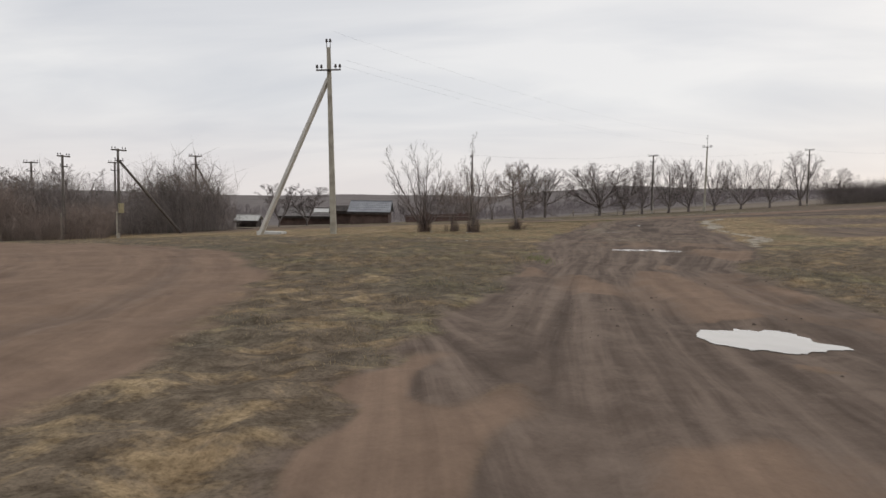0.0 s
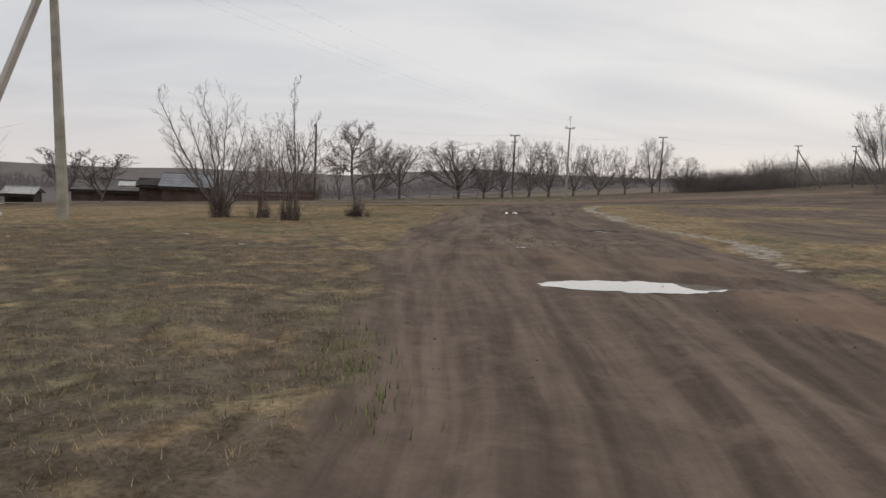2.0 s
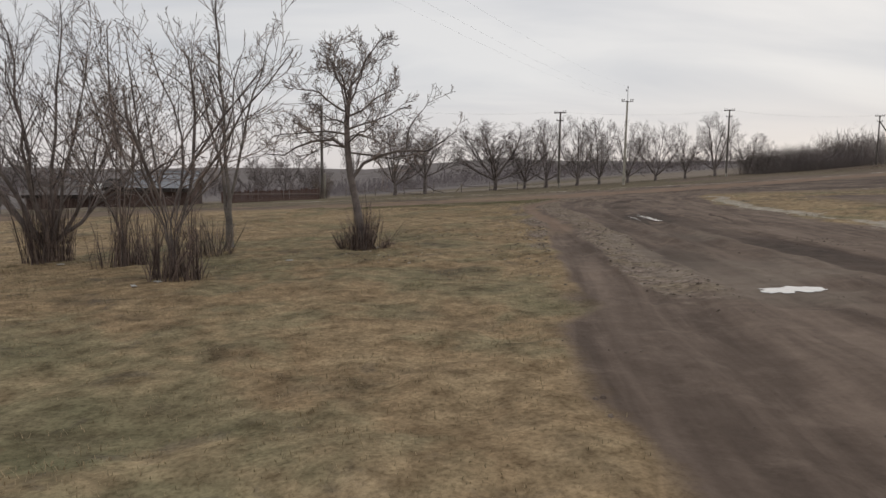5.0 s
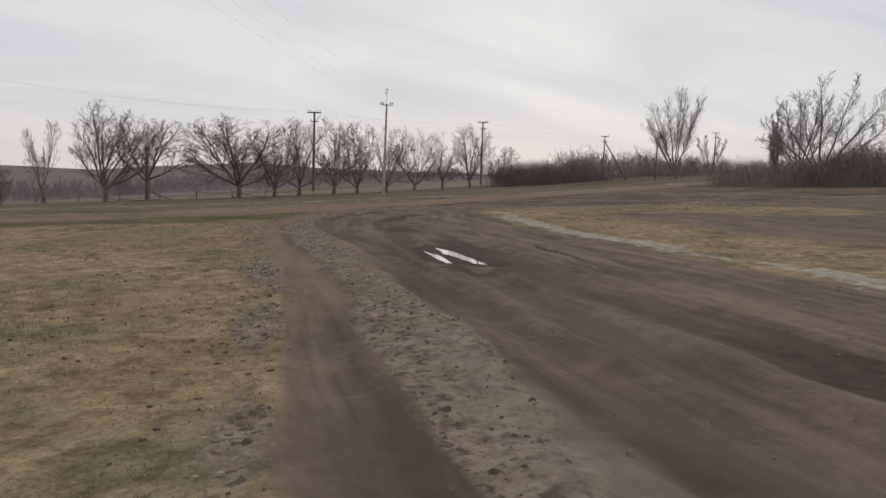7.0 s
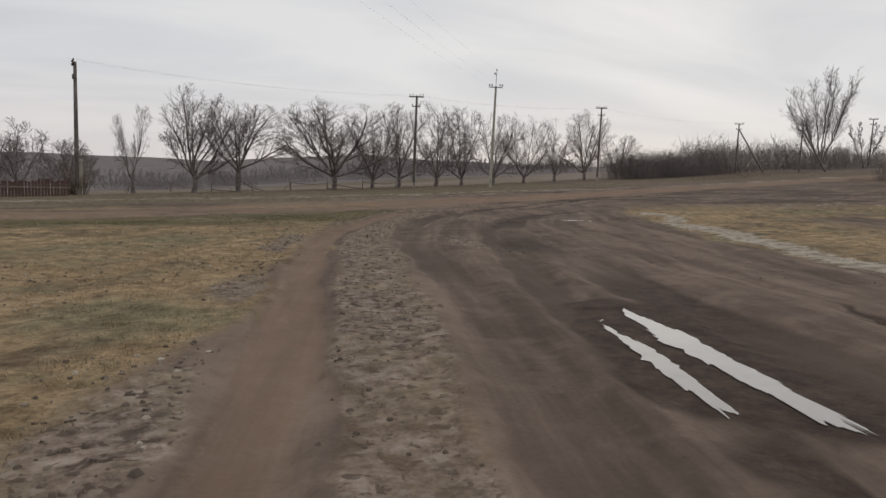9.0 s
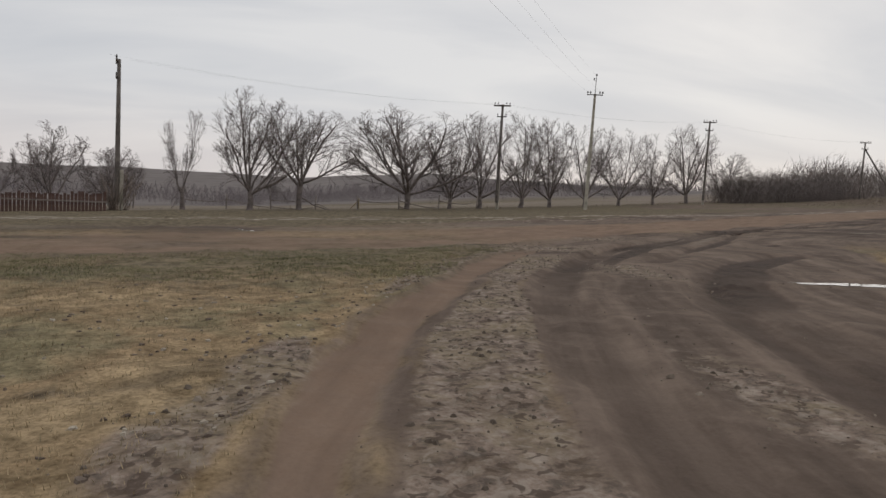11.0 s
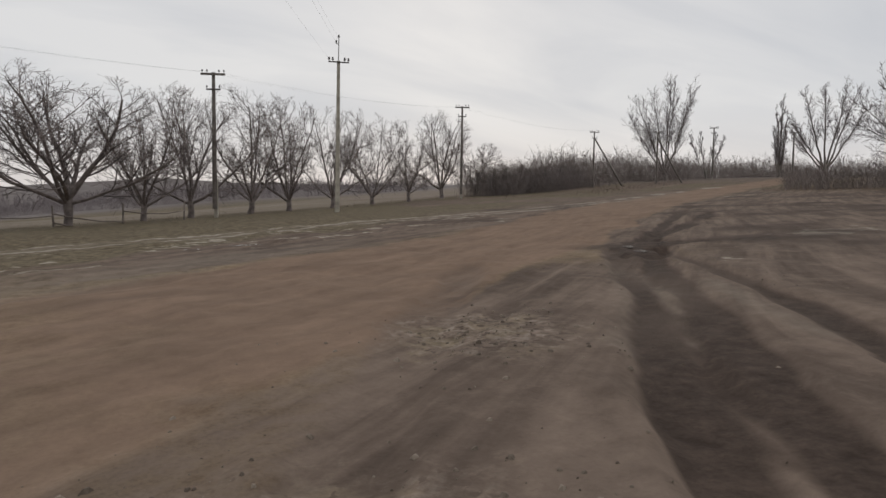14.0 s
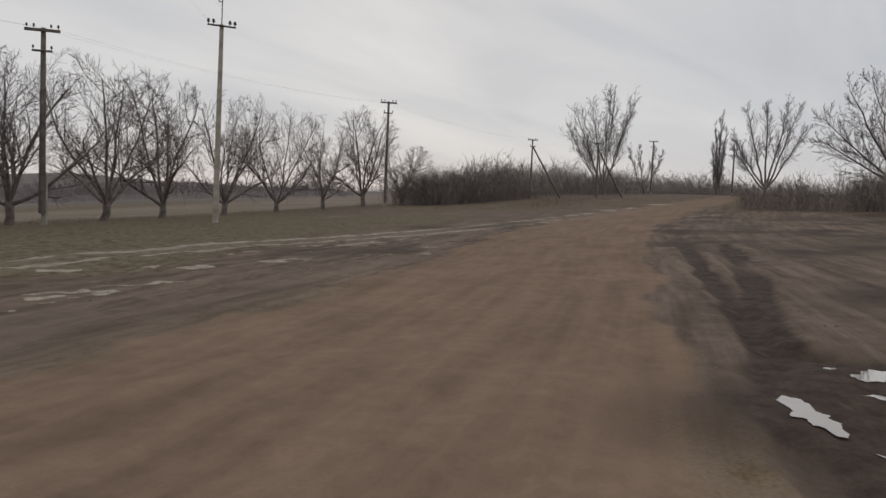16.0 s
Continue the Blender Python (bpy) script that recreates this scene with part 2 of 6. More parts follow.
M_STEEL = surface("rusty_dark_steel", (0.05, 0.045, 0.042), (0.12, 0.10, 0.09), 0.6, 5, 50, 0.2, 0.003, metal=0.4)
M_INSUL = surface("brown_glazed_porcelain", (0.05, 0.045, 0.045), (0.09, 0.08, 0.08), 0.25, 5, 50, 0, spec=0.5)
M_WIRE = surface("bare_aluminium_wire", (0.10, 0.10, 0.10), (0.18, 0.18, 0.18), 0.5, 5, 50, 0, metal=0.5)
M_ROOF = surface("grey_slate_sheets", (0.11, 0.098, 0.092), (0.2, 0.18, 0.17), 0.85, 1.2, 14, 0.3, 0.02)
M_ROOFPALE = surface("grey_sheet_roof", (0.2, 0.204, 0.22), (0.29, 0.294, 0.31), 0.7, 1.2, 14, 0.2, 0.02)
M_DARKWALL = surface("dark_boards", (0.035, 0.03, 0.028), (0.08, 0.065, 0.058), 0.9, 1.5, 16, 0.3, 0.02)
# brick walls: mottled dark red-brown
M_BRICK = surface("dark_brick_wall", (0.075, 0.05, 0.042), (0.14, 0.095, 0.08), 0.9, 1.5, 16, 0.3, 0.02)
M_STAKE = surface("yellowed_stake_wood", (0.2, 0.15, 0.085), (0.33, 0.25, 0.14), 0.9, 3, 30, 0.3, 0.006)
M_RAIL = surface("grey_old_rails", (0.13, 0.11, 0.095), (0.25, 0.21, 0.185), 0.9, 3, 30, 0.3, 0.008)
M_RUSTFENCE = surface("reddish_brown_planks", (0.07, 0.042, 0.035), (0.14, 0.085, 0.07), 0.9, 3, 30, 0.3, 0.008)
M_BLADE = surface("dry_grass_blades", (0.185, 0.152, 0.092), (0.4, 0.305, 0.185), 0.9, 0.5, 3, 0, island=True, contrast=(0.25, 0.75))
M_CLOD = surface("mud_clods", (0.11, 0.083, 0.066), (0.19, 0.15, 0.12), 0.95, 3, 25, 0.4, 0.01, island=True)
M_RUBBLE = surface("dry_crumbled_soil", (0.1, 0.078, 0.06), (0.24, 0.197, 0.155), 0.95, 3, 25, 0.3, 0.01, island=True)
M_FLAKE = surface("pale_dry_soil", (0.24, 0.2, 0.155), (0.42, 0.37, 0.3), 0.95, 3, 25, 0.2, 0.005, island=True)
M_SWARD = surface("green_grass_blades", (0.1, 0.1, 0.05), (0.25, 0.23, 0.125), 0.9, 0.5, 3, 0, island=True, contrast=(0.25, 0.75))
# Far twigs: distance haze is put into the colour as a pale grey-purple shift.
M_HAZED_SCRUB = surface("hazed_bare_scrub", (0.168, 0.145, 0.148), (0.222, 0.192, 0.192), 0.95, 0.2, 2, 0, island=True)
M_HEDGE = surface("dark_hedge_twigs", (0.125, 0.108, 0.102), (0.26, 0.222, 0.206), 0.95, 0.4, 4, 0, island=True)
M_HAZEL = surface("brown_bare_hazel", (0.18, 0.142, 0.122), (0.34, 0.27, 0.23), 0.95, 0.4, 4, 0, island=True)
M_THICKET = surface("dark_bare_thicket", (0.15, 0.13, 0.12), (0.3, 0.255, 0.232), 0.95, 0.4, 4, 0, island=True)
M_GREEN = surface("fresh_green_grass", (0.13, 0.145, 0.06), (0.24, 0.26, 0.11), 0.85, 0.5, 3, 0, island=True)
M_LITTER = surface("white_litter", (0.35, 0.34, 0.32), (0.62, 0.61, 0.58), 0.6, 5, 30, 0.2, 0.004)
M_SLAB = surface("pale_concrete_slab", (0.45, 0.44, 0.42), (0.65, 0.64, 0.61), 0.85, 3, 30, 0.3, 0.006)
M_BOX = surface("faded_yellow_paint", (0.26, 0.22, 0.13), (0.38, 0.33, 0.2), 0.6, 3, 30, 0.1, 0.003)


def water_material():
    mat = bpy.data.materials.new("puddle_water")
    mat.use_nodes = True
    nt = mat.node_tree
    b = nt.nodes["Principled BSDF"]
    n = nt.nodes.new("ShaderNodeTexNoise"); n.inputs["Scale"].default_value = 3.0
    g = nt.nodes.new("ShaderNodeNewGeometry"); link(nt, g.outputs["Position"], n.inputs["Vector"])
    r = nt.nodes.new("ShaderNodeValToRGB")
    r.color_ramp.elements[0].color, r.color_ramp.elements[1].color = (0.2, 0.18, 0.16, 1), (0.3, 0.275, 0.25, 1)
    link(nt, n.outputs["Fac"], r.inputs[0]); link(nt, r.outputs[0], b.inputs["Base Color"])
    bp = nt.nodes.new("ShaderNodeBump"); bp.inputs["Strength"].default_value, bp.inputs["Distance"].default_value = 0.05, 0.01
    link(nt, n.outputs["Fac"], bp.inputs["Height"]); link(nt, bp.outputs[0], b.inputs["Normal"])
    b.inputs["Roughness"].default_value, b.inputs["IOR"].default_value = 0.03, 1.33
    b.inputs["Specular IOR Level"].default_value = 1.0
    return mat


M_WATER = water_material()


# ---- ground: heights and cover ----
def terrain(x, y):
    """The broad lie of the land: falling to the west, rising to the north-east, with a far ridge."""
    u, v = np.clip(x, -60, 110) / 50, np.clip(y, -40, 125) / 50
    z = -0.013 + 1.316 * u - 0.428 * v + 0.161 * u * u + 0.82 * u * v - 0.079 * v * v
    far = np.hypot(x - 10, y - 20)
    ang = np.arctan2(x - 10, y - 20)
    k = np.clip((far - 260) / 700, 0, 1)
    k = k * k * (3 - 2 * k)
    ridge = 17 + 3 * np.sin(ang * 5 + 1.0) + 1.2 * np.sin(ang * 17) + 0.6 * np.sin(ang * 41 + 2)
    dip = np.clip((y - 85) / 120, 0, 1) * np.clip((40 - x) / 80, 0, 1) * 3.0
    z = z - 0.95 * np.exp(-((x + 45) / 24) ** 2 - ((y - 20) / 22) ** 2)
    return z + k * ridge * np.where(np.cos(ang + 0.35) > -0.2, 1, 0.6) - dip * (1 - k)


def vnoise(x, y, seed=0):
    """Smooth value noise in -1..1."""
    xi, yi = np.floor(x).astype(np.int64), np.floor(y).astype(np.int64)
    fx, fy = x - xi, y - yi
    fx, fy = fx * fx * (3 - 2 * fx), fy * fy * (3 - 2 * fy)

    def h(a, b):
        n = (a * 374761393 + b * 668265263 + seed * 1442695041) & 0xFFFFFFFF
        n = ((n ^ (n >> 13)) * 1274126177) & 0xFFFFFFFF
        return ((n ^ (n >> 16)) & 0xFFFF) / 32767.5 - 1

    a, b = h(xi, yi) * (1 - fx) + h(xi + 1, yi) * fx, h(xi, yi + 1) * (1 - fx) + h(xi + 1, yi + 1) * fx
    return a * (1 - fy) + b * fy


def along(x, y, line):
    """Distance to a polyline."""
    best = np.full(np.shape(x), 1e9)
    for (ax, ay), (bx, by) in zip(line, line[1:]):
        dx, dy = bx - ax, by - ay
        s = np.clip(((x - ax) * dx + (y - ay) * dy) / (dx * dx + dy * dy), 0, 1)
        best = np.minimum(best, np.hypot(x - ax - s * dx, y - ay - s * dy))
    return best


def step(v, a, b):
    k = np.clip((v - a) / (b - a), 0, 1)
    return k * k * (3 - 2 * k)


def smooth_line(pts, n=6):
    """A polyline rounded through its points."""
    P = [pts[0], *pts, pts[-1]]
    out = []
    for i in range(1, len(P) - 2):
        p0, p1, p2, p3 = (np.array(P[j], float) for j in (i - 1, i, i + 1, i + 2))
        for k in range(n):
            t = k / n
            out.append(tuple(0.5 * (2 * p1 + (p2 - p0) * t + (2 * p0 - 5 * p1 + 4 * p2 - p3) * t * t + (3 * p1 - p0 - 3 * p2 + p3) * t ** 3)))
    return out + [tuple(map(float, pts[-1]))]


MUD_LEFT = [(-2.6, -60), (-1.6, -21), (-1.2, -17), (-0.6, -13), (-0.6, -9), (-0.5, -5), (-0.2, -1), (0.55, 3.1), (1.05, 4.9), (1.35, 6.9), (1.65, 8.8), (1.95, 11), (2.3, 13.2), (2.6, 15.4), (3.1, 19.5), (3.6, 22.5), (4.7, 26.8), (6.1, 29.9), (8.0, 33.6), (10.4, 37)]
MUD_RIGHT = [(3.4, -60), (3.0, -14), (4.7, -9.4), (6.1, -3.5), (7.2, 4), (8.8, 12), (10, 18.8), (12.2, 26.5), (14, 31), (18, 37)]
OCHRE_ROAD = smooth_line([(-60, 40), (-25, 37), (-8, 35.2), (0, 34.9), (6, 37.2), (12.5, 41.2), (20, 46.5), (31, 55), (44, 62.5), (60, 71), (80, 80), (110, 92)])
OCHRE_BRANCH = smooth_line([(-5.5, -34), (-6.2, -24), (-8.5, -16), (-13.5, -9.5), (-22, -5), (-40, 2)])
FIELD_TRACK = smooth_line([(-60, 44), (-30, 46), (-10, 46.5), (2, 48.5), (9.8, 51.3), (18.6, 55.6), (24.5, 57), (37, 62.6), (54, 70.5), (80, 83)])
RUTS = [smooth_line(r) for r in (
    [(1.2, 4), (1.75, 8), (2.2, 10.4), (2.75, 13.3), (3.15, 16.6), (3.35, 18.9), (3.6, 21.2), (3.95, 24), (4.6, 26.1), (5.2, 27.7), (5.95, 29.6), (6.8, 31.3), (7.6, 32.7), (8.7, 34.4), (10, 36.2), (13, 40)],
    [(2.6, 3.5), (3.25, 8), (3.65, 10.3), (4.0, 12.9), (4.5, 15.6), (4.75, 17.5), (4.95, 18.9), (5.15, 20.6), (5.5, 23.4), (6.0, 25.8), (6.55, 27.7), (7.55, 29.9), (8.4, 31.3), (9.4, 32.8), (13.7, 37.6), (18.5, 41.4)],
    [(0.9, -26), (0.7, -18), (1.1, -12), (2.0, -4), (3.6, 6), (5.0, 13.4), (5.6, 17.5), (6.5, 21.5), (7.6, 25.5), (9.4, 29), (12.5, 32)],
    [(2.3, -24), (2.1, -18), (2.5, -12), (3.5, -4), (4.8, 6), (5.8, 13.0), (6.45, 16), (6.85, 19), (7.2, 22.5), (8.2, 26), (10.2, 29.4), (12.6, 31.6)],
    [(-0.4, -26), (-0.3, -16), (0.2, -8), (0.8, -2), (1.9, 5), (4.3, 11.5), (6.2, 15.5), (7.6, 19), (8.7, 22.5), (10.2, 26.5)],
    [(7.2, 29.2), (8.2, 31), (9.5, 33), (11.46, 35.2), (12.6, 36.3), (13.8, 37.6), (15, 39), (16.2, 40.25), (17.5, 41.1), (19.2, 42.2), (22.5, 44.6), (29.5, 49.6), (36, 54)],
    [(7.9, 29.4), (8.8, 31.2), (10.3, 33.2), (11.8, 34.9), (12.9, 36), (14.7, 38), (15.7, 39), (16.7, 39.8), (18, 41), (19.7, 42.4), (23, 44.2), (30, 48.6)],
    [(9.2, 30.4), (11, 32.6), (13.3, 35.1), (13.9, 35.85), (14.7, 36.85), (15.85, 38.4), (16.6, 39.5), (17.6, 40.4), (18.8, 41.6)],
    [(10.3, 36.1), (11, 36.6), (11.65, 37.3), (12.8, 38.3), (14, 39.2)],
    [(4.6, 38.6), (5.5, 39.4), (7.4, 40.7), (8.9, 42.0), (10.0, 42.8)],
    [(6.6, 12.6), (7.4, 14.4), (7.75, 16.2), (8.15, 18.4), (8.75, 20.4)], [(7.0, 12), (8.4, 15.5), (9.2, 18.2), (10, 21), (11.2, 25.3)],
    [(-7.5, -26), (-9.5, -17), (-14.5, -10.5), (-23, -6)], [(-5.0, -25), (-5.7, -18.5), (-8.9, -11.9), (-11.3, -8.4), (-15, -5.4)])]
RUT_HALF = (0.25, 0.3, 0.25, 0.42, 0.25, 0.2, 0.24, 0.19, 0.13, 0.03, 0.1, 0.16, 0.3, 0.3)
# Entries 9 and 10 are thin ledge lines, darkened through the same mask.
RUT_WET = (0.12, 0.5, 0.55, 0.76, 0.3, 1.0, 1.0, 0.85, 0.6, 0.3, 0.7, 0.38, 0.0, 0.0)
PALE_RIM = smooth_line([(5.2, -7), (6.4, -3.2), (7.3, 4), (8.9, 12), (9.6, 15.5), (10.2, 18.9), (11.2, 22), (12.5, 26), (14, 30)])
# puddles: middle, half length, half width, heading in degrees from +x
PUDDLES = [(1.3, -20.5, 0.5, 0.48, 15), (2.5, -8.62, 1.2, 0.42, 2), (5.37, 15.72, 0.95, 0.085, 78), (5.76, 15.82, 1.18, 0.12, 82), (5.45, 1.35, 0.28, 0.1, -10),
           (10.8, 27.6, 1.05, 0.13, 4), (17.0, 40.72, 0.44, 0.09, 48), (16.5, 39.95, 0.3, 0.09, 47), (18.0, 40.86, 0.5, 0.17, 42), (18.4, 40.75, 0.4, 0.14, -12), (24.8, 53.7, 0.7, 0.16, 15),
           (10.6, 47.2, 0.4, 0.06, 12), (26.4, 45.9, 0.6, 0.22, 20), (27.3, 46.6, 0.4, 0.2, 20), (1.0, 39.3, 0.5, 0.06, -46), (11.8, 47.5, 0.6, 0.07, 12), (2.15, -3.7, 0.13, 0.07, 10), (2.9, 4.2, 0.35, 0.14, 20), (30.6, 49, 0.8, 0.2, 25), (33, 59.3, 1.0, 0.25, 20), (-31.8, 42.8, 2.2, 0.9, 0)]
# dark hollows and broken ledges: middle, half length, half width, heading, depth
HOLLOWS = [(7.6, 15.4, 1.3, 0.07, 74, 0.03), (8.65, 33.25, 0.3, 0.07, 30, 0.03), (4.05, 39.2, 0.4, 0.1, 50, 0.03), (14.3, 34.4, 0.4, 0.12, 40, 0.03)]
# the puddles with a dark damp rim; the rest stand in drier soil
DAMP_RIM = {2, 3, 4, 6, 7, 8, 9}


def inside(px, py, p, grow=0.0):
    """Reach of a point from a puddle's middle: 1 at its rim."""
    cx, cy, a, b, ang = p
    c, s = math.cos(radians(ang)), math.sin(radians(ang))
    u, v = (px - cx) * c + (py - cy) * s, -(px - cx) * s + (py - cy) * c
    return np.hypot(u / (a + grow), v / (b + grow)) * (1 + 0.17 * vnoise(px * 2.6 + 7, py * 2.6, 5) + 0.17 * vnoise(px * 6.5, py * 6.5, 6))


def level(p):
    return float(terrain(np.array(p[0]), np.array(p[1]))) - min(0.035, 0.09 * p[3] + 0.006)


def lay_ground(x, y):
    """Height and cover (mud, ochre, wet, pale) of the ground at arrays of places."""
    x, y = np.asarray(x, float), np.asarray(y, float)
    z = terrain(x, y)
    wob = 0.35 * vnoise(x * 0.5, y * 0.5, 1) + 0.2 * vnoise(x * 1.7, y * 1.7, 2)
    lx = np.interp(y, [p[1] for p in MUD_LEFT], [p[0] for p in MUD_LEFT])
    rx = np.interp(y, [p[1] for p in MUD_RIGHT], [p[0] for p in MUD_RIGHT])
    mud = step(x + wob - lx, -0.3, 0.35) * step(rx - x + wob, -0.5, 0.5) * step(40.5 - y - 0.2 * (x - 10), -3, 3)
    east = step(x - 13 - 0.25 * (y - 40), -3, 6) * step(y - 30, -4, 8) * step(75 - x + 2 * wob, -10, 20) * step(62 + 0.55 * (x - 30) - y, -8, 6)
    patch = 0.5 + 0.5 * vnoise(x * 0.22, y * 0.35, 8)
    mud = np.maximum(mud, east * (0.7 + 0.3 * patch))
    r1x = np.interp(y, [p[1] for p in RUTS[0]], [p[0] for p in RUTS[0]])
    r2x = np.interp(y, [p[1] for p in RUTS[1]], [p[0] for p in RUTS[1]])
    strip = step(x - r1x + 0.2 * wob, 0.3, 0.45) * step(r2x - x + 0.2 * wob, 0.32, 0.48) * step(y, 5, 9) * step(31 - y, 0, 3)
    mud = mud * (1 - 0.42 * strip)
    d_road = along(x, y, OCHRE_ROAD)
    d_track = along(x, y, FIELD_TRACK)
    mud = np.maximum(mud, 0.75 * step(7.5 + 3 * wob - d_road, -1.5, 3) * step(y - 30, -3, 4) * (0.35 + 0.65 * patch))
    half_road = np.interp(x, [5, 12, 24, 33], [3.3, 2.3, 2.2, 2.7])
    och = step(half_road + 0.7 * wob - d_road, -0.6, 0.6) * np.clip(0.85 + 0.45 * vnoise(x * 0.3, y * 0.3, 19) + 0.2 * vnoise(x, y, 20), 0.78, 1)
    field = step(x - 10.5 - 0.28 * (y - 15), 1, 5) * step(y, -12, 0)
    mud = np.maximum(mud, 0.8 * field * step(vnoise(x * 0.12, y * 0.2, 41) + 0.4 * vnoise(x * 0.6, y * 0.9, 42), -0.35, 0.3))
    och = np.maximum(och, step(3.0 + wob - along(x, y, OCHRE_BRANCH), -1.0, 1.0))
    och = np.maximum(och, (0.6 + 0.3 * step(-7 - y, 0, 5)) * step(mud, 0.4, 0.9) * step(2 - y, 0, 8) * step(vnoise(x * 0.55 + 3, y * 0.3, 17) + 0.5 * vnoise(x * 1.6, y * 0.8, 18) + 0.3 * step(-7 - y, 0, 5), -0.35, 0.45))
    north = step(y - 40.5 - 0.78 * (x - 12.5), 0.5, 2.5)
    mud = np.maximum(mud, (0.35 + 0.5 * step(x, 4, 11)) * north * step(d_road - half_road, -0.3, 0.6) * step(7.5 + 2 * wob - d_road, 0, 2) * step(y - 34, 0, 3))
    och = och * (1 - 0.42 * step(11 - x, 0, 7) * step(y - 30, 0, 3))
    mud = mud * (1 - 0.95 * step(och, 0.4, 0.75))
    d_rim = along(x - 0.35 + 0.35 * vnoise(x * 0.7, y * 0.5, 16), y, PALE_RIM)
    pale = (0.5 * (0.3 + 0.7 * step(y, 2, 9)) * np.exp(-(d_rim / 0.8) ** 2) + 0.5 * np.exp(-(d_rim / 0.28) ** 2)) * (0.85 + 0.45 * vnoise(x * 0.9, y * 0.5, 11))
    pale = np.maximum(pale, 1.5 * np.exp(-((d_track - 0.72 + 0.1 * vnoise(x * 0.4, y * 0.4, 10)) / 0.2) ** 2) * (0.75 + 0.3 * vnoise(x * 0.35, y * 0.35, 12)) * (0.85 + 0.4 * step(x, 9, 16)))
    south = step(np.interp(x, [q[0] for q in FIELD_TRACK], [q[1] for q in FIELD_TRACK]) - y, 0.8, 1.8)
    between = south * step(d_road, 3.2, 5) * step(y - 36 - 0.3 * x, 0, 4) * step(d_track, 1.2, 2.2)
    pale = np.maximum(pale, 0.8 * between * step(0.6 * vnoise(x * 0.7, y * 1.2, 15) + 0.8 * vnoise(x * 2.6, y * 4.2, 48), 0.2, 0.7) * step(9 - d_track, 0, 5) * step(x, 2, 8))
    pale = np.maximum(pale, 0.62 * step(vnoise(x * 0.13, y * 0.45, 13) + 0.3 * vnoise(x * 1.1, y * 1.7, 46), 0.36, 0.75) * (0.75 + 0.5 * vnoise(x * 2.1, y * 3.3, 47)) * np.maximum(east, 0.25 * step(y - 38, 0, 5) * step(52 - y, -4, 4)))
    pale = pale * (1 - 0.85 * och)
    damp = 0.5 + 0.5 * vnoise(x * 0.35, y * 0.5, 44) + 0.25 * vnoise(x * 1.1, y * 1.6, 45)
    wet = 0.68 * np.clip(damp, 0, 1.1) * (1 - och) * np.maximum(1.05 * east * step(x, 15, 20), 0.75 * north * step(8.5 - d_road, 0, 2) * step(x, 8, 15))
    wet = np.maximum(wet, 0.5 * step(13 - x, 0, 5) * step(y - 33.5, 0, 2) * step(42 - y, 0, 2) * (0.6 + 0.6 * vnoise(x * 0.3, y * 0.9, 71)))
    fade = step(120 - np.hypot(x - 5, y - 12), 0, 60)
    broken = north * step(d_road - half_road, 0.2, 1.2) * step(9 - d_road, 0, 2) * step(x + 8, 0, 6) * step(30 - x, 0, 8)
    z = z + broken * (0.03 * np.abs(vnoise(x * 1.3, y * 2.2, 72)) + 0.025 * np.abs(vnoise(x * 3.2, y * 4.6, 73)))
    wet = np.maximum(wet, 0.45 * broken * step(x - 7, 0, 4) * step(vnoise(x * 0.5, y * 1.1, 74) + 0.6 * vnoise(x * 1.9, y * 3.4, 75), 0.1, 0.6))
    z = z + fade * ((0.04 * vnoise(x * 0.6, y * 0.6, 21) + 0.024 * vnoise(x * 1.9, y * 1.9, 22) + 0.02 * vnoise(x * 4.3, y * 4.3, 23)) * (1 - 0.7 * mud))
    rough = step(-8 - y, 0, 4) * step(y + 40, 0, 8) * (1 - step(np.maximum(mud, och), 0.2, 0.7))
    z = z + rough * (0.035 * vnoise(x * 1.5, y * 1.5, 61) + 0.045 * np.abs(vnoise(x * 3.1, y * 3.1, 62)) + 0.02 * vnoise(x * 5.5, y * 5.5, 63))
    la, lo = lanes(x, y)
    z = z + fade * mud * (0.009 * vnoise(la * 1.7, lo * 0.16, 24) + 0.008 * vnoise(la * 4.2, lo * 0.5, 25) + 0.007 * vnoise(x * 3.7, y * 3.7, 26))
    for k, (r, half) in enumerate(zip(RUTS, RUT_HALF)):
        ra = np.array(r)
        m = (x > ra[:, 0].min() - 1.2) & (x < ra[:, 0].max() + 1.2) & (y > ra[:, 1].min() - 1.2) & (y < ra[:, 1].max() + 1.2)
        d = np.full(np.shape(x), 99.0)
        d[m] = along(x[m], y[m], r)
        d = d + 0.08 * vnoise(x * 1.3, y * 1.3, 30 + k) - (half - 0.25)
        g = np.exp(-(np.maximum(d, 0) / 0.25) ** 8)
        z = z - (0.042 if k < 2 else 0.055 if k < 8 and k > 4 else 0.015 if k == 9 else 0.032) * g + np.clip(0.004 + 0.018 * vnoise(x * 3.3, y * 3.3, 80 + k), 0, 1) * np.exp(-((d - 0.37) / 0.08) ** 2)
        mud = np.maximum(mud, 0.95 * np.exp(-(np.maximum(d, 0) / 0.36) ** 4) * (1 - 0.5 * och))
        wet = np.maximum(wet, RUT_WET[k] * g * (0.85 + 0.15 * step(y, 35.5, 40) if 5 <= k <= 9 else 0.5 + 0.5 * step(y, 0, 9)) * (0.8 + 0.45 * vnoise(x * 0.4, y * 0.4, 50 + k)))
        pale = pale * (1 - g)
        if k == 0:
            warm = g * step(y, 9, 14) * step(35 - y, 0, 3)
            mud, och = mud * (1 - 0.62 * warm), np.maximum(och, 0.8 * warm)
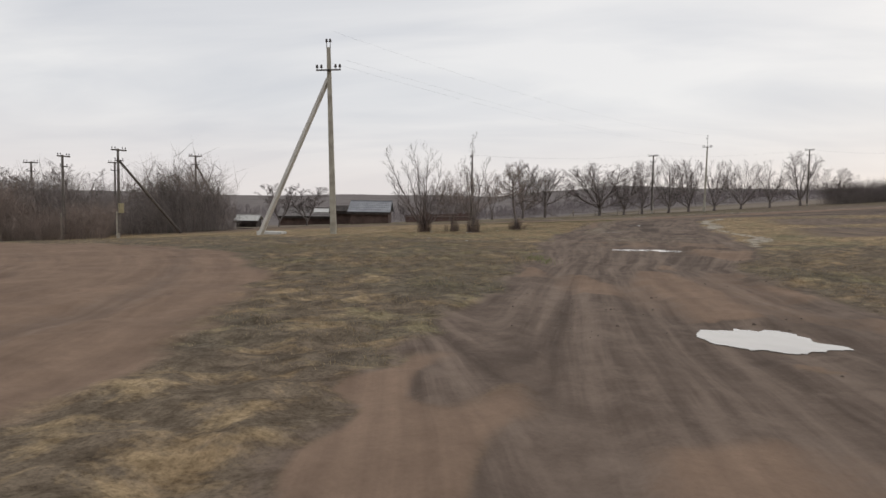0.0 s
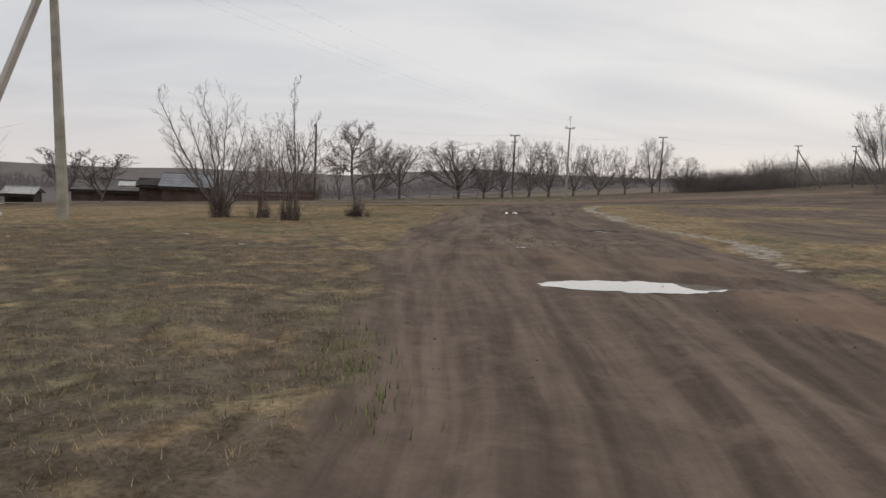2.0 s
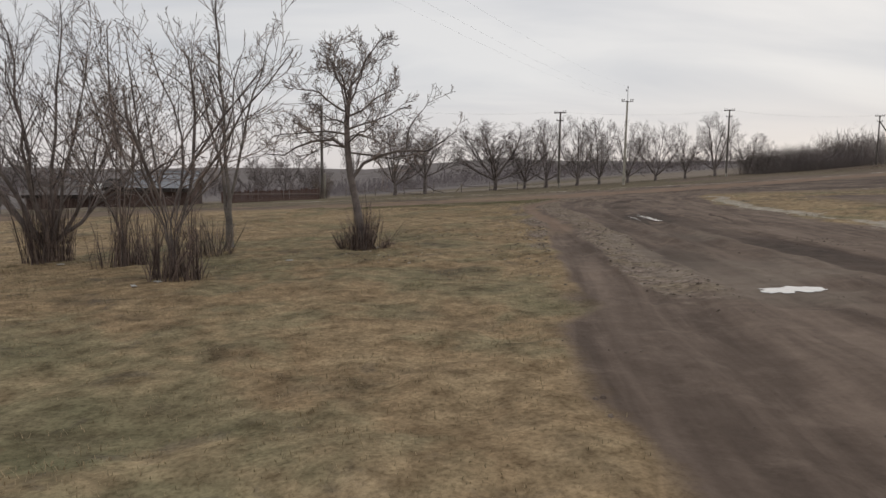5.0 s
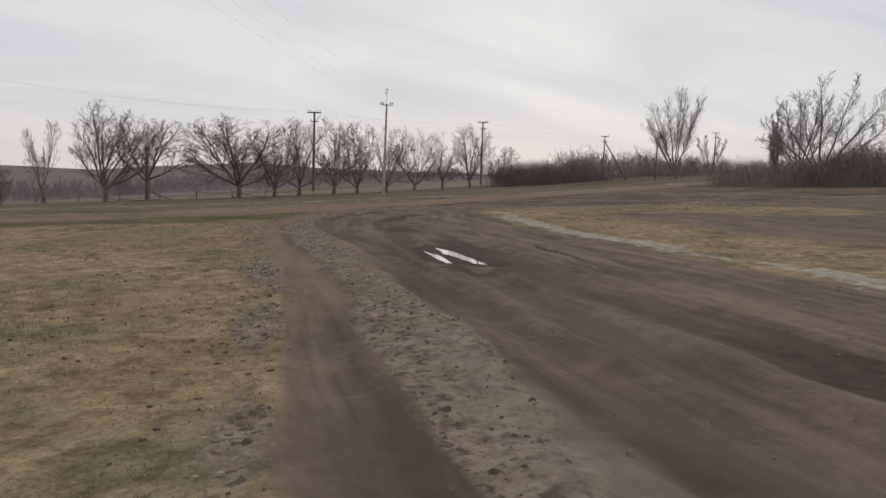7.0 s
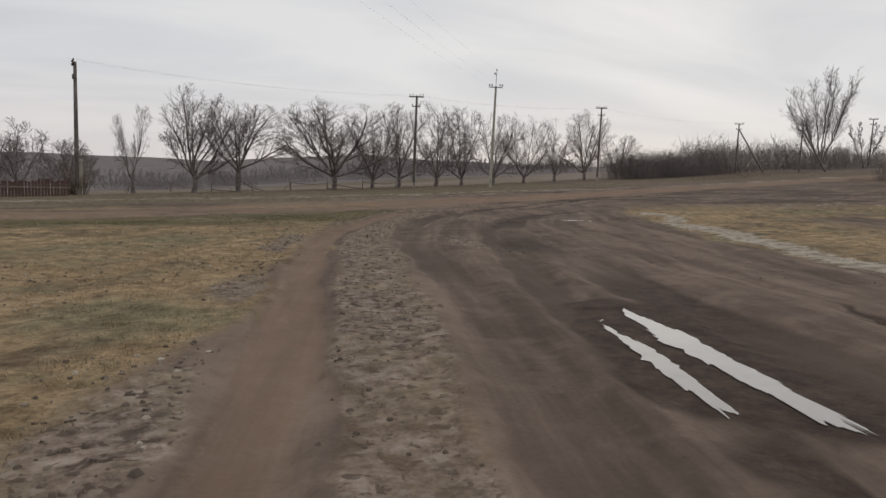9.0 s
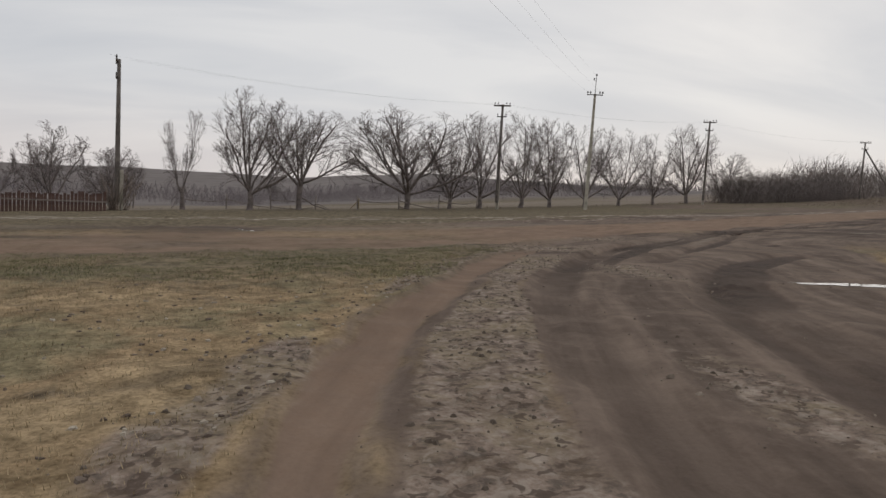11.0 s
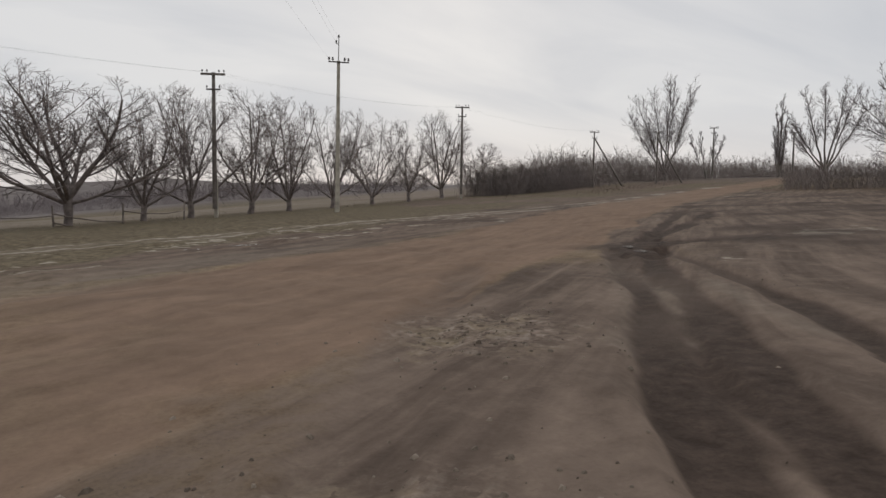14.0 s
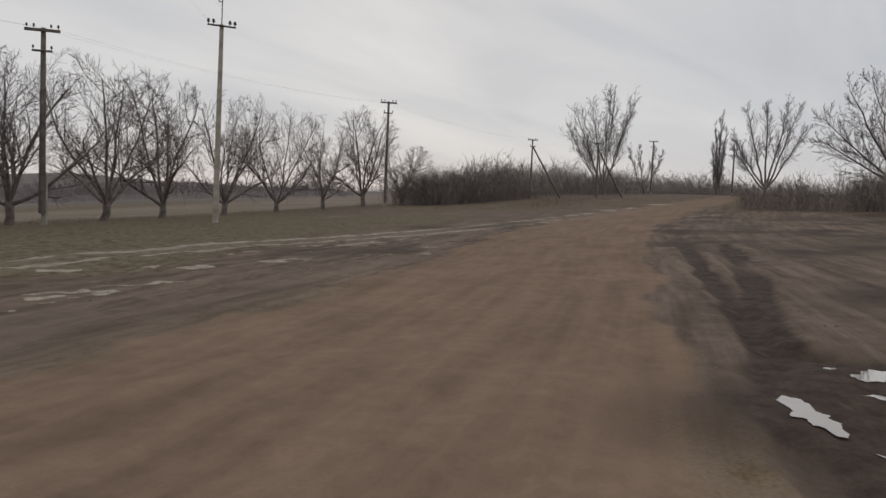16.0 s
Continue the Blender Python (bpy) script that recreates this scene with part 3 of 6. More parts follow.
    wet = np.maximum(wet, 0.6 * np.exp(-((x - 16.9) / 1.7) ** 2 - ((y - 40.9) / 1.1) ** 2) + 0.4 * np.exp(-((x - 20) / 1.2) ** 2 - ((y - 43.2) / 0.7) ** 2))
    rb = rubble_cover(x, y)
    z = z + fade * rb * (0.012 * vnoise(x * 5.0, y * 5.0, 27) + 0.01 * vnoise(x * 2.4, y * 2.4, 28))
    for h in HOLLOWS:
        q = np.where((np.abs(x - h[0]) < 3) & (np.abs(y - h[1]) < 3), inside(x, y, h[:5]), 9)
        z = z - h[5] * step(1.15 - q, 0, 0.3)
        # hollows and ledges are also coloured darker, through this mask
        wet = np.maximum(wet, 0.9 * step(1.25 - q, 0, 0.3))
    for n_p, p in enumerate(PUDDLES):
        m = (np.abs(x - p[0]) < 5) & (np.abs(y - p[1]) < 5)
        q = np.full(np.shape(x), 9.0)
        q[m] = inside(x[m], y[m], p, 0.13)
        edge = min(1.0, 0.25 / (p[3] + 0.13))
        k = step(1.1 + 0.8 * edge - q, 0, 0.1 + 0.7 * edge)
        z = z * (1 - k) + (level(p) - 0.007) * k
        wet = np.maximum(wet, (0.95 if n_p in DAMP_RIM else 0.3) * step(1.15 + edge * (1.3 + 0.5 * vnoise(x * 2.2, y * 2.2, 98)) - q, 0, 0.15 + 1.3 * edge))
        mud = np.maximum(mud, np.where(q < 1.7, 0.9, 0))
        pale = np.where(q < 1.6, 0, pale)
    far = np.hypot(x - 10, y - 20)
    scrub = step(far, 95, 150) * step(y - 50 - 0.2 * x, 0, 30)
    mud = np.maximum(mud, scrub * (0.75 + 0.35 * vnoise(x * 0.02, y * 0.03, 60)))
    pale = pale * (1 - scrub)
    return z, mud, och, wet, pale


VERGE_LINE = smooth_line([(-12, 39.2), (0, 39.8), (5.2, 40.6), (7.6, 41.7), (9.7, 43.4), (12, 45), (15, 47.2)])
RIDGES = [smooth_line(r) for r in ([(2.8, 35.75), (3.4, 35.7), (3.95, 35.6)], [(4.4, 33.05), (4.89, 33.24), (5.35, 33.48), (5.87, 33.85), (6.49, 34.38), (7.15, 35.04)], [(11.2, 35.3), (12.1, 36.1), (13.55, 37.6), (15, 39.25)], [(11.7, 35.1), (12.9, 36.35), (14.1, 37.75)], [(12.5, 34.6), (13.0, 35.4), (14.1, 36.8)])]


def bleached(x, y):
    """Smooth pale trodden soil: the verge of the road, the field track and the ridges between the wheel marks."""
    near = (np.abs(x - 8) < 45) & (np.abs(y - 44) < 26)
    row = y - 71.5 - 0.66 * (x - 8.5)
    out = 0.75 * step(row, 0, 3) * step(38 - row, 0, 10) * (0.8 + 0.3 * vnoise(x * 0.1, y * 0.25, 36))
    r1x = np.interp(y, [p[1] for p in RUTS[0]], [p[0] for p in RUTS[0]])
    out = np.maximum(out, 0.5 * step(y, 1, 5) * step(15 - y, 0, 5) * step(x - r1x, 0.5, 0.9) * step(r1x + 3.4 - x, 0, 1.2) * step(vnoise(x * 1.1, y * 0.5, 37) + 0.5 * vnoise(x * 3, y * 1.8, 38), -0.3, 0.5))
    a, b = x[near], y[near]
    n = 0.75 + 0.35 * vnoise(a * 0.5, b * 0.5, 33)
    k = 0.5 * np.exp(-((along(a, b, VERGE_LINE) + 0.3 * vnoise(a * 0.7, b * 0.7, 34)) / 0.75) ** 2) * step(16 - a, 0, 5) * step(a + 12, 0, 8)
    k = np.maximum(k, 0.42 * np.exp(-(along(a, b, FIELD_TRACK) / 1.3) ** 4))
    for r in RIDGES:
        k = np.maximum(k, 0.5 * np.exp(-((along(a, b, r) + 0.05 * vnoise(a * 2, b * 2, 35)) / 0.13) ** 2))
    out[near] = np.maximum(out[near], k * n)
    return out


def rubble_cover(x, y):
    """Loose crumbled turf and clods: the strip between the deep ruts, the verge to their left, the fork."""
    r1x = np.interp(y, [p[1] for p in RUTS[0]], [p[0] for p in RUTS[0]])
    r2x = np.interp(y, [p[1] for p in RUTS[1]], [p[0] for p in RUTS[1]])
    n = 0.16 * vnoise(x * 1.1, y * 0.8, 95)
    mid = step(x - r1x + n, 0.28, 0.42) * step(r2x - x + n, 0.3, 0.46) * step(y, 1, 7) * step(33 - y, 0, 3)
    left = 0.8 * step(r1x - x + n, 0.3, 0.5) * step(x - r1x + 0.95 + 2 * n, 0, 0.5) * step(y, 4, 9) * step(35 - y, 0, 3)
    fork = 0.8 * np.exp(-((x - 8.3) / 1.1) ** 2 - ((y - 33.4) / 1.3) ** 2) + 0.75 * np.exp(-((x - 10.6) / 0.9) ** 2 - ((y - 36.2) / 1.0) ** 2)
    fork = np.maximum(fork, 0.8 * np.exp(-((x - 8.1) / 0.5) ** 2 - ((y - 29.1) / 1.4) ** 2) + 0.8 * np.exp(-((x - 6.3) / 0.35) ** 2 - ((y - 22.9) / 1.4) ** 2))
    blot = 0.9 * step(vnoise(x * 0.5, y * 0.35, 96) + 0.5 * vnoise(x * 1.6, y * 1.2, 97), 0.25, 0.7) * step(y + 6, 0, 4) * step(10 - y, 0, 4) * step(x - r1x, 0, 1) * step(7.5 + 0.2 * y - x, 0, 1)
    fork = np.maximum(fork, blot)
    mid = mid * (0.78 + 0.3 * vnoise(x * 1.3, y * 0.7, 93))
    return np.clip(np.maximum(np.maximum(mid, left), fork), 0, 1)


def lanes(x, y):
    """Place across and along the way that the wheels take, for streaks that follow the tracks."""
    lx = np.interp(y, [p[1] for p in MUD_LEFT], [p[0] for p in MUD_LEFT])
    rx = np.interp(y, [p[1] for p in MUD_RIGHT], [p[0] for p in MUD_RIGHT])
    u = (x - lx) / (rx - lx) * 6.0
    d = along(x, y, OCHRE_ROAD)
    w = step(d, 3, 9) * step(36 - y, -2, 4)
    across, onward = (1 - w) * d + w * u, (1 - w) * (x + y) * 0.7 + w * y
    b = along(x, y, OCHRE_BRANCH)
    k = step(6 - b, 0, 2)
    return (1 - k) * across + k * b, (1 - k) * onward + k * (y - x) * 0.7


def ground_z(x, y):
    return float(lay_ground(np.array([x]), np.array([y]))[0][0])


def axis(lo, hi, fine, end, below=1.1, above=1.048):
    mid = list(np.arange(lo, hi + 1e-6, fine))
    for sign in (-1, 1):
        edge, s = (lo, fine) if sign < 0 else (hi, fine)
        while abs(edge) < end:
            s *= below if sign < 0 else above
            edge += sign * s
            mid.append(edge)
    return np.array(sorted(mid))


def mesh_from(name, verts, faces):
    me = bpy.data.meshes.new(name)
    me.from_pydata(verts, [], faces)
    me.update()
    return me


def build_ground():
    xs, ys = axis(-5, 26, 0.1, 3500, 1.12, 1.065), axis(-23, 55, 0.132, 3500, 1.12, 1.07)
    X, Y = np.meshgrid(xs, ys)
    z, mud, och, wet, pale = lay_ground(X.ravel(), Y.ravel())
    nx, ny = len(xs), len(ys)
    me = bpy.data.meshes.new("ground")
    n = nx * ny
    co = np.stack([X.ravel(), Y.ravel(), z], 1).astype(np.float32)
    i = (np.arange(ny - 1)[:, None] * nx + np.arange(nx - 1)[None]).ravel()
    quads = np.stack([i, i + 1, i + nx + 1, i + nx], 1).astype(np.int32)
    me.vertices.add(n); me.vertices.foreach_set("co", co.ravel())
    me.loops.add(quads.size); me.loops.foreach_set("vertex_index", quads.ravel())
    me.polygons.add(len(quads)); me.polygons.foreach_set("loop_start", np.arange(0, quads.size, 4, dtype=np.int32))
    me.update(calc_edges=True)
    me.polygons.foreach_set("use_smooth", np.ones(len(quads), bool))
    att = me.attributes.new("cover", "FLOAT_COLOR", "POINT")
    att.data.foreach_set("color", np.stack([mud, och, wet, pale], 1).astype(np.float32).clip(0, 1).ravel())
    across, onward = lanes(X.ravel(), Y.ravel())
    straw = step(Y.ravel() + 0.6 * X.ravel(), -8, 3) * (0.8 + 0.35 * vnoise(X.ravel() * 0.2, Y.ravel() * 0.2, 90))
    lane = me.attributes.new("lane", "FLOAT_VECTOR", "POINT")
    lane.data.foreach_set("vector", np.stack([across, onward, straw], 1).astype(np.float32).ravel())
    gx, gy = X.ravel(), Y.ravel()
    lush = me.attributes.new("lush", "FLOAT", "POINT")
    green_at = [(5.4, 33.4, 2.8, 1.5, 0.8), (3.0, 31.8, 4.0, 2.6, 0.6), (-3.0, 5.0, 4.5, 5.0, 0.35), (-3, -12, 5, 6, 0.3), (-2, 12, 3.5, 5, 0.35), (-6, -4, 6, 8, 0.3)]
    val = sum(w * np.exp(-((gx - a) / c) ** 2 - ((gy - b) / e) ** 2) for a, b, c, e, w in green_at)
    lush.data.foreach_set("value", val.astype(np.float32))
    # grows with distance: where the haze-greyed woods tone covers the ground
    hazed_woods = me.attributes.new("hazed_woods", "FLOAT", "POINT")
    hazed_woods.data.foreach_set("value", (step(np.hypot(gx - 10, gy - 20), 100, 160) * step(gy - 40 - 0.2 * gx, 0, 30)).astype(np.float32))
    bleach = me.attributes.new("bleach", "FLOAT", "POINT")
    bleach.data.foreach_set("value", bleached(gx, gy).astype(np.float32))
    dull = me.attributes.new("dull", "FLOAT", "POINT")
    dull.data.foreach_set("value", np.maximum(0.95 * step(gy - 42 - 0.42 * np.maximum(gx - 8, -16), -2, 4), 0.62 * step(gy - 25, 0, 5) * step(38 - gy, 0, 3) * step(gx + 8, 0, 5) * step(9 - gx, 0, 2)).astype(np.float32))
    rub = me.attributes.new("rubble", "FLOAT", "POINT")
    rub.data.foreach_set("value", rubble_cover(gx, gy).astype(np.float32))
    me.materials.append(M_GROUND)
    ob = new("ground", me)
    return tagged(ob, "rutted muddy ground with short dry winter grass and dirt tracks", "ground", kind="structure")


build_ground()


def build_puddle(p):
    """A flat sheet of water with a ragged rim."""
    cx, cy, a, b, ang = p
    c, s = math.cos(radians(ang)), math.sin(radians(ang))
    t = np.arange(120) * math.tau / 120
    r = np.ones(120)
    fray = min(1.0, 0.14 / b) * (0.15 + 0.85 * np.abs(np.sin(t)))
    for _ in range(6):
        px, py = cx + r * (a * np.cos(t) * c - b * np.sin(t) * s), cy + r * (a * np.cos(t) * s + b * np.sin(t) * c)
        r = 0.5 * r + 0.5 / (1 + 0.17 * vnoise(px * 2.6 + 7, py * 2.6, 5) + 0.17 * vnoise(px * 6.5, py * 6.5, 6) + fray * (0.42 * vnoise(px * 13, py * 13, 7) + 0.22 * vnoise(px * 31, py * 31, 9)))
    rim = [(float(u) - cx, float(v) - cy, 0) for u, v in zip(px, py)]
    me = mesh_from("puddle", [(0, 0, 0), *rim], [(0, 1 + k, 1 + (k + 1) % 120) for k in range(120)])
    me.materials.append(M_WATER)
    ob = new("puddle", me)
    ob.location = (cx, cy, level(p))
    return tagged(ob, "shallow puddle of pale muddy water in the track", "puddle", "puddles in the track", "structure")


for p in PUDDLES:
    build_puddle(p)


# ---- builders ----
class Tubes:
    """Collects tapered tubes into one mesh."""

    def __init__(self):
        self.v, self.f = [], []

    def add(self, pts, radii, sides):
        base, n = len(self.v), len(pts)
        for k in range(n):
            d = pts[min(k + 1, n - 1)] - pts[max(k - 1, 0)]
            if d.length < 1e-6:
                d = Vector((0, 0, 1))
            d.normalize()
            a = d.cross(Vector((0.31, 0.87, 0.12)) if abs(d.y) < 0.8 else Vector((0.9, 0.1, 0.3))).normalized()
            b = d.cross(a)
            for s in range(sides):
                t = math.tau * s / sides
                self.v.append(pts[k] + (a * math.cos(t) + b * math.sin(t)) * radii[k])
        for k in range(n - 1):
            for s in range(sides):
                i, j = base + k * sides + s, base + k * sides + (s + 1) % sides
                self.f.append((i, j, j + sides, i + sides))
        self.f.append(tuple(base + (n - 1) * sides + s for s in range(sides)))

    def mesh(self, name, mat, smooth=True):
        me = mesh_from(name, [tuple(v) for v in self.v], self.f)
        me.materials.append(mat)
        if smooth:
            me.polygons.foreach_set("use_smooth", np.ones(len(me.polygons), bool))
        return me


def part(name, me, parent, label=""):
    ob = new(name, me)
    ob.parent = parent
    return tagged(ob, label) if label else ob


def bm_mesh(name, bm, mat):
    me = bpy.data.meshes.new(name)
    bm.to_mesh(me)
    bm.free()
    me.materials.append(mat)
    return me


def box_bm(bm, size, at=(0, 0, 0), turn=None, taper=1.0):
    r = bmesh.ops.create_cube(bm, size=1.0)
    m = Matrix.Translation(at) @ (turn or Matrix()) @ Matrix.Diagonal((*size, 1))
    for v in r["verts"]:
        if v.co.z > 0:
            v.co.x *= taper
            v.co.y *= taper
        v.co = m @ v.co
    return r["verts"]


def box(name, size, at, mat, parent, turn=None, taper=1.0, bevel=0.0, label=""):
    bm = bmesh.new()
    box_bm(bm, size, at, turn, taper)
    if bevel:
        bmesh.ops.bevel(bm, geom=bm.edges[:], offset=bevel, segments=2, affect="EDGES", profile=0.5)
    return part(name, bm_mesh(name, bm, mat), parent, label)


def thing(name, x, y, z=None, turn=0.0):
    ob = new(name)
    ob.empty_display_size = 0.2
    ob.location = (x, y, ground_z(x, y) if z is None else z)
    ob.rotation_euler = (0, 0, radians(turn))
    return ob


def shoot(rng, out, p, d, length, r, lvl, st):
    """Grows a limb: a wandering tapered tube with side shoots, level by level."""
    n = st["segs"][lvl]
    pts, rad = [p.copy()], [r]
    d = d.normalized()
    end = st["end"][lvl]
    dirs = []
    for k in range(n):
        w = st["wander"][lvl]
        d = (d + Vector((rng.gauss(0, w), rng.gauss(0, w), rng.gauss(0, w))) + Vector((0, 0, st["rise"][lvl]))).normalized()
        p = p + d * (length / n)
        pts.append(p.copy())
        rad.append(r * (1 - (1 - end) * (k + 1) / n))
        dirs.append(d.copy())
    out[min(lvl, 2)].add(pts, [max(q, st["fine"]) for q in rad], (7, 5, 4, 3, 3)[lvl])
    if lvl + 1 >= st["levels"]:
        return
    count = st["kids"][lvl]
    for c in range(count):
        f = st["from"][lvl] + (1 - st["from"][lvl]) * (c + rng.random() * 0.8) / count
        f = min(f, 0.999)
        k = min(int(f * n), n - 1)
        q = pts[k].lerp(pts[k + 1], f * n - k)
        rr = rad[k] * (1 - (f * n - k)) + rad[k + 1] * (f * n - k)
        axis_d = dirs[k]
        side = axis_d.cross(Vector((rng.gauss(0, 1), rng.gauss(0, 1), rng.gauss(0, 1)))).normalized()
        a = radians(rng.gauss(st["angle"][lvl], st["spread"][lvl]))
        cd = axis_d * math.cos(a) + side * math.sin(a)
        cl = length * st["ratio"][lvl] * rng.uniform(0.65, 1.2) * (1.15 - 0.5 * f)
        shoot(rng, out, q, cd, cl, max(rr * st["thin"][lvl], st["fine"]), lvl + 1, st)


ORCHARD = dict(levels=5, segs=(2, 7, 4, 2, 1), end=(0.85, 0.3, 0.3, 0.4, 0.5), wander=(0.06, 0.1, 0.1, 0.09, 0.08), rise=(0.1, 0.05, 0.07, 0.08, 0.06),
               kids=(0, 11, 8, 4), angle=(45, 40, 40, 36), spread=(10, 12, 12, 12), ratio=(1, 0.46, 0.5, 0.55), thin=(0.7, 0.5, 0.55, 0.62), fine=0.0084)
ORCHARD["from"] = (0.9, 0.2, 0.15, 0.1)


def round_off(out, height, width):
    """Gathers the twigs into a dome: what reaches far past it is drawn in, the more the farther."""
    for tb in out:
        for v in tb.v:
            w = min(max((v.z / height - 0.1) / 0.2, 0.0), 1.0)
            up = v.z - 0.55 * height
            q = math.sqrt((v.x / (0.55 * width)) ** 2 + (v.y / (0.55 * width)) ** 2 + (up / (0.45 * height if up > 0 else 0.75 * height)) ** 2)
            if q > 0.88:
                f = (0.88 + 0.16 * math.tanh((q - 0.88) / 0.35)) / q
                f = 1 + (f - 1) * w
                v.x, v.y, v.z = v.x * f, v.y * f, 0.55 * height + up * f


def finish_tree(ob, out, bark, twig, height=None, width=None, flare=1.0, dome=False):
    """Scales the whole to its height and spread, and makes trunk (with the main limbs) and crown."""
    if height:
        top = sorted(v.z for v in out[2].v)[int(len(out[2].v) * 0.998) - 1]
        far = sorted(math.hypot(v.x, v.y) for v in out[2].v)[int(len(out[2].v) * 0.9) - 1]
        kz, kx = height / top, (width / 2) / far if width else height / top
        for tb in out:
            for v in tb.v:
                grow_out = min(max(v.z, 0.0) / (0.25 * height), 1.0)
                f = (1 + (kx - 1) * grow_out) * (flare + (1 - flare) * min(max(v.z, 0.0) * kz / (0.5 * height), 1.0))
                v.x, v.y, v.z = v.x * f, v.y * f, v.z * (kz if v.z > 0 else 1)
    if dome:
        round_off(out, height, width)
    base = len(out[0].v)
    out[0].v += out[1].v
    out[0].f += [tuple(i + base for i in f) for f in out[1].f]
    part("trunk", out[0].mesh("trunk", bark), ob)
    part("crown", out[2].mesh("crown", twig), ob)


def orchard_tree(x, y, height, width, seed, limbs=6, lean=0.0, fork=None):
    """Open vase of limbs on a short trunk, fine twigs all over."""
    rng = random.Random(seed)
    ob = thing("orchard_tree", x, y)
    out = [Tubes(), Tubes(), Tubes()]
    th = height * (rng.uniform(0.09, 0.13) if fork is None else fork)
    r0 = height * 0.022
    base = Vector((0, 0, -0.15))
    top = Vector((rng.uniform(-0.1, 0.1) + lean, rng.uniform(-0.1, 0.1), th))
    mid = (base + top) / 2 + Vector((rng.uniform(-0.05, 0.05), 0, 0))
    out[0].add([base, Vector((0, 0, 0.1)), mid, top, top + Vector((0, 0, 0.12))], [r0 * 1.5, r0 * 1.15, r0, r0 * 1.05, r0 * 0.5], 9)
    for k in range(limbs):
        t = math.tau * (k + rng.random() * 0.6) / limbs + seed
        a = radians(rng.uniform(46, 70) if k % 2 else rng.uniform(12, 38))
        reach = rng.uniform(0.66, 0.82) if k % 2 else rng.uniform(0.84, 1.0)
        d = Vector((math.sin(a) * math.cos(t) + lean * 0.4, math.sin(a) * math.sin(t), math.cos(a)))
        st = dict(ORCHARD)
        shoot(rng, out, top - Vector((0, 0, rng.uniform(0, 0.25) * th)), d, (height - th) * reach, r0 * rng.uniform(0.42, 0.64), 1, st)
    finish_tree(ob, out, M_BARK, M_TWIG, height, width, dome=True)
    return tagged(ob, "bare dark-barked fruit tree with open spreading crown", "tree", "row of bare trees")


def upright_tree(x, y, height, seed, name="poplar_tree", stems=4, tight=0.22, mat=None, label="", fine=0.02, lift=0.18, group="", width=None, girth=0.022, kids=(0, 13, 7, 4)):
    """A tall tree of steep limbs."""
    rng = random.Random(seed)
    ob = thing(name, x, y)
    out = [Tubes(), Tubes(), Tubes()]
    r0 = height * girth
    th = height * lift
    out[0].add([Vector((0, 0, -0.2)), Vector((0, 0, th * 0.5)), Vector((0.05, 0, th)), Vector((0.05, 0, th * 1.3))], [r0 * 1.3, r0, r0 * 0.95, r0 * 0.5], 8)
    st = dict(levels=5, segs=(2, 7, 4, 2, 1), end=(0.85, 0.3, 0.3, 0.4, 0.5), wander=(0.05, 0.07, 0.1, 0.12, 0.15), rise=(0.1, 0.1, 0.12, 0.08, 0.05),
              kids=kids, angle=(30, 34, 38, 38), spread=(8, 8, 12, 14), ratio=(1, 0.3, 0.45, 0.5), thin=(0.7, 0.45, 0.5, 0.6), fine=fine)
    st["from"] = (0.9, 0.25, 0.15, 0.1)
    for k in range(stems):
        t = math.tau * (k + rng.random() * 0.5) / stems + seed
        a = tight * rng.uniform(0.4, 1.4)
        shoot(rng, out, Vector((0.05, 0, th * rng.uniform(0.6, 1))), Vector((math.sin(a) * math.cos(t), math.sin(a) * math.sin(t), math.cos(a))), (height - th) * rng.uniform(0.75, 1.0), r0 * 0.62, 1, st)
    finish_tree(ob, out, mat or M_BARK, M_TWIG, height, width)
    return tagged(ob, label or "tall bare tree with steep grey limbs", "tree", group)


FAN = dict(levels=5, segs=(2, 6, 4, 2, 1), end=(0.85, 0.3, 0.3, 0.4, 0.5), wander=(0.05, 0.08, 0.08, 0.1, 0.1), rise=(0.1, 0.1, 0.16, 0.12, 0.08),
           kids=(0, 9, 6, 3), angle=(30, 34, 36, 34), spread=(8, 10, 12, 12), ratio=(1, 0.3, 0.45, 0.5), thin=(0.7, 0.45, 0.5, 0.6))
FAN["from"] = (0.9, 0.25, 0.15, 0.1)


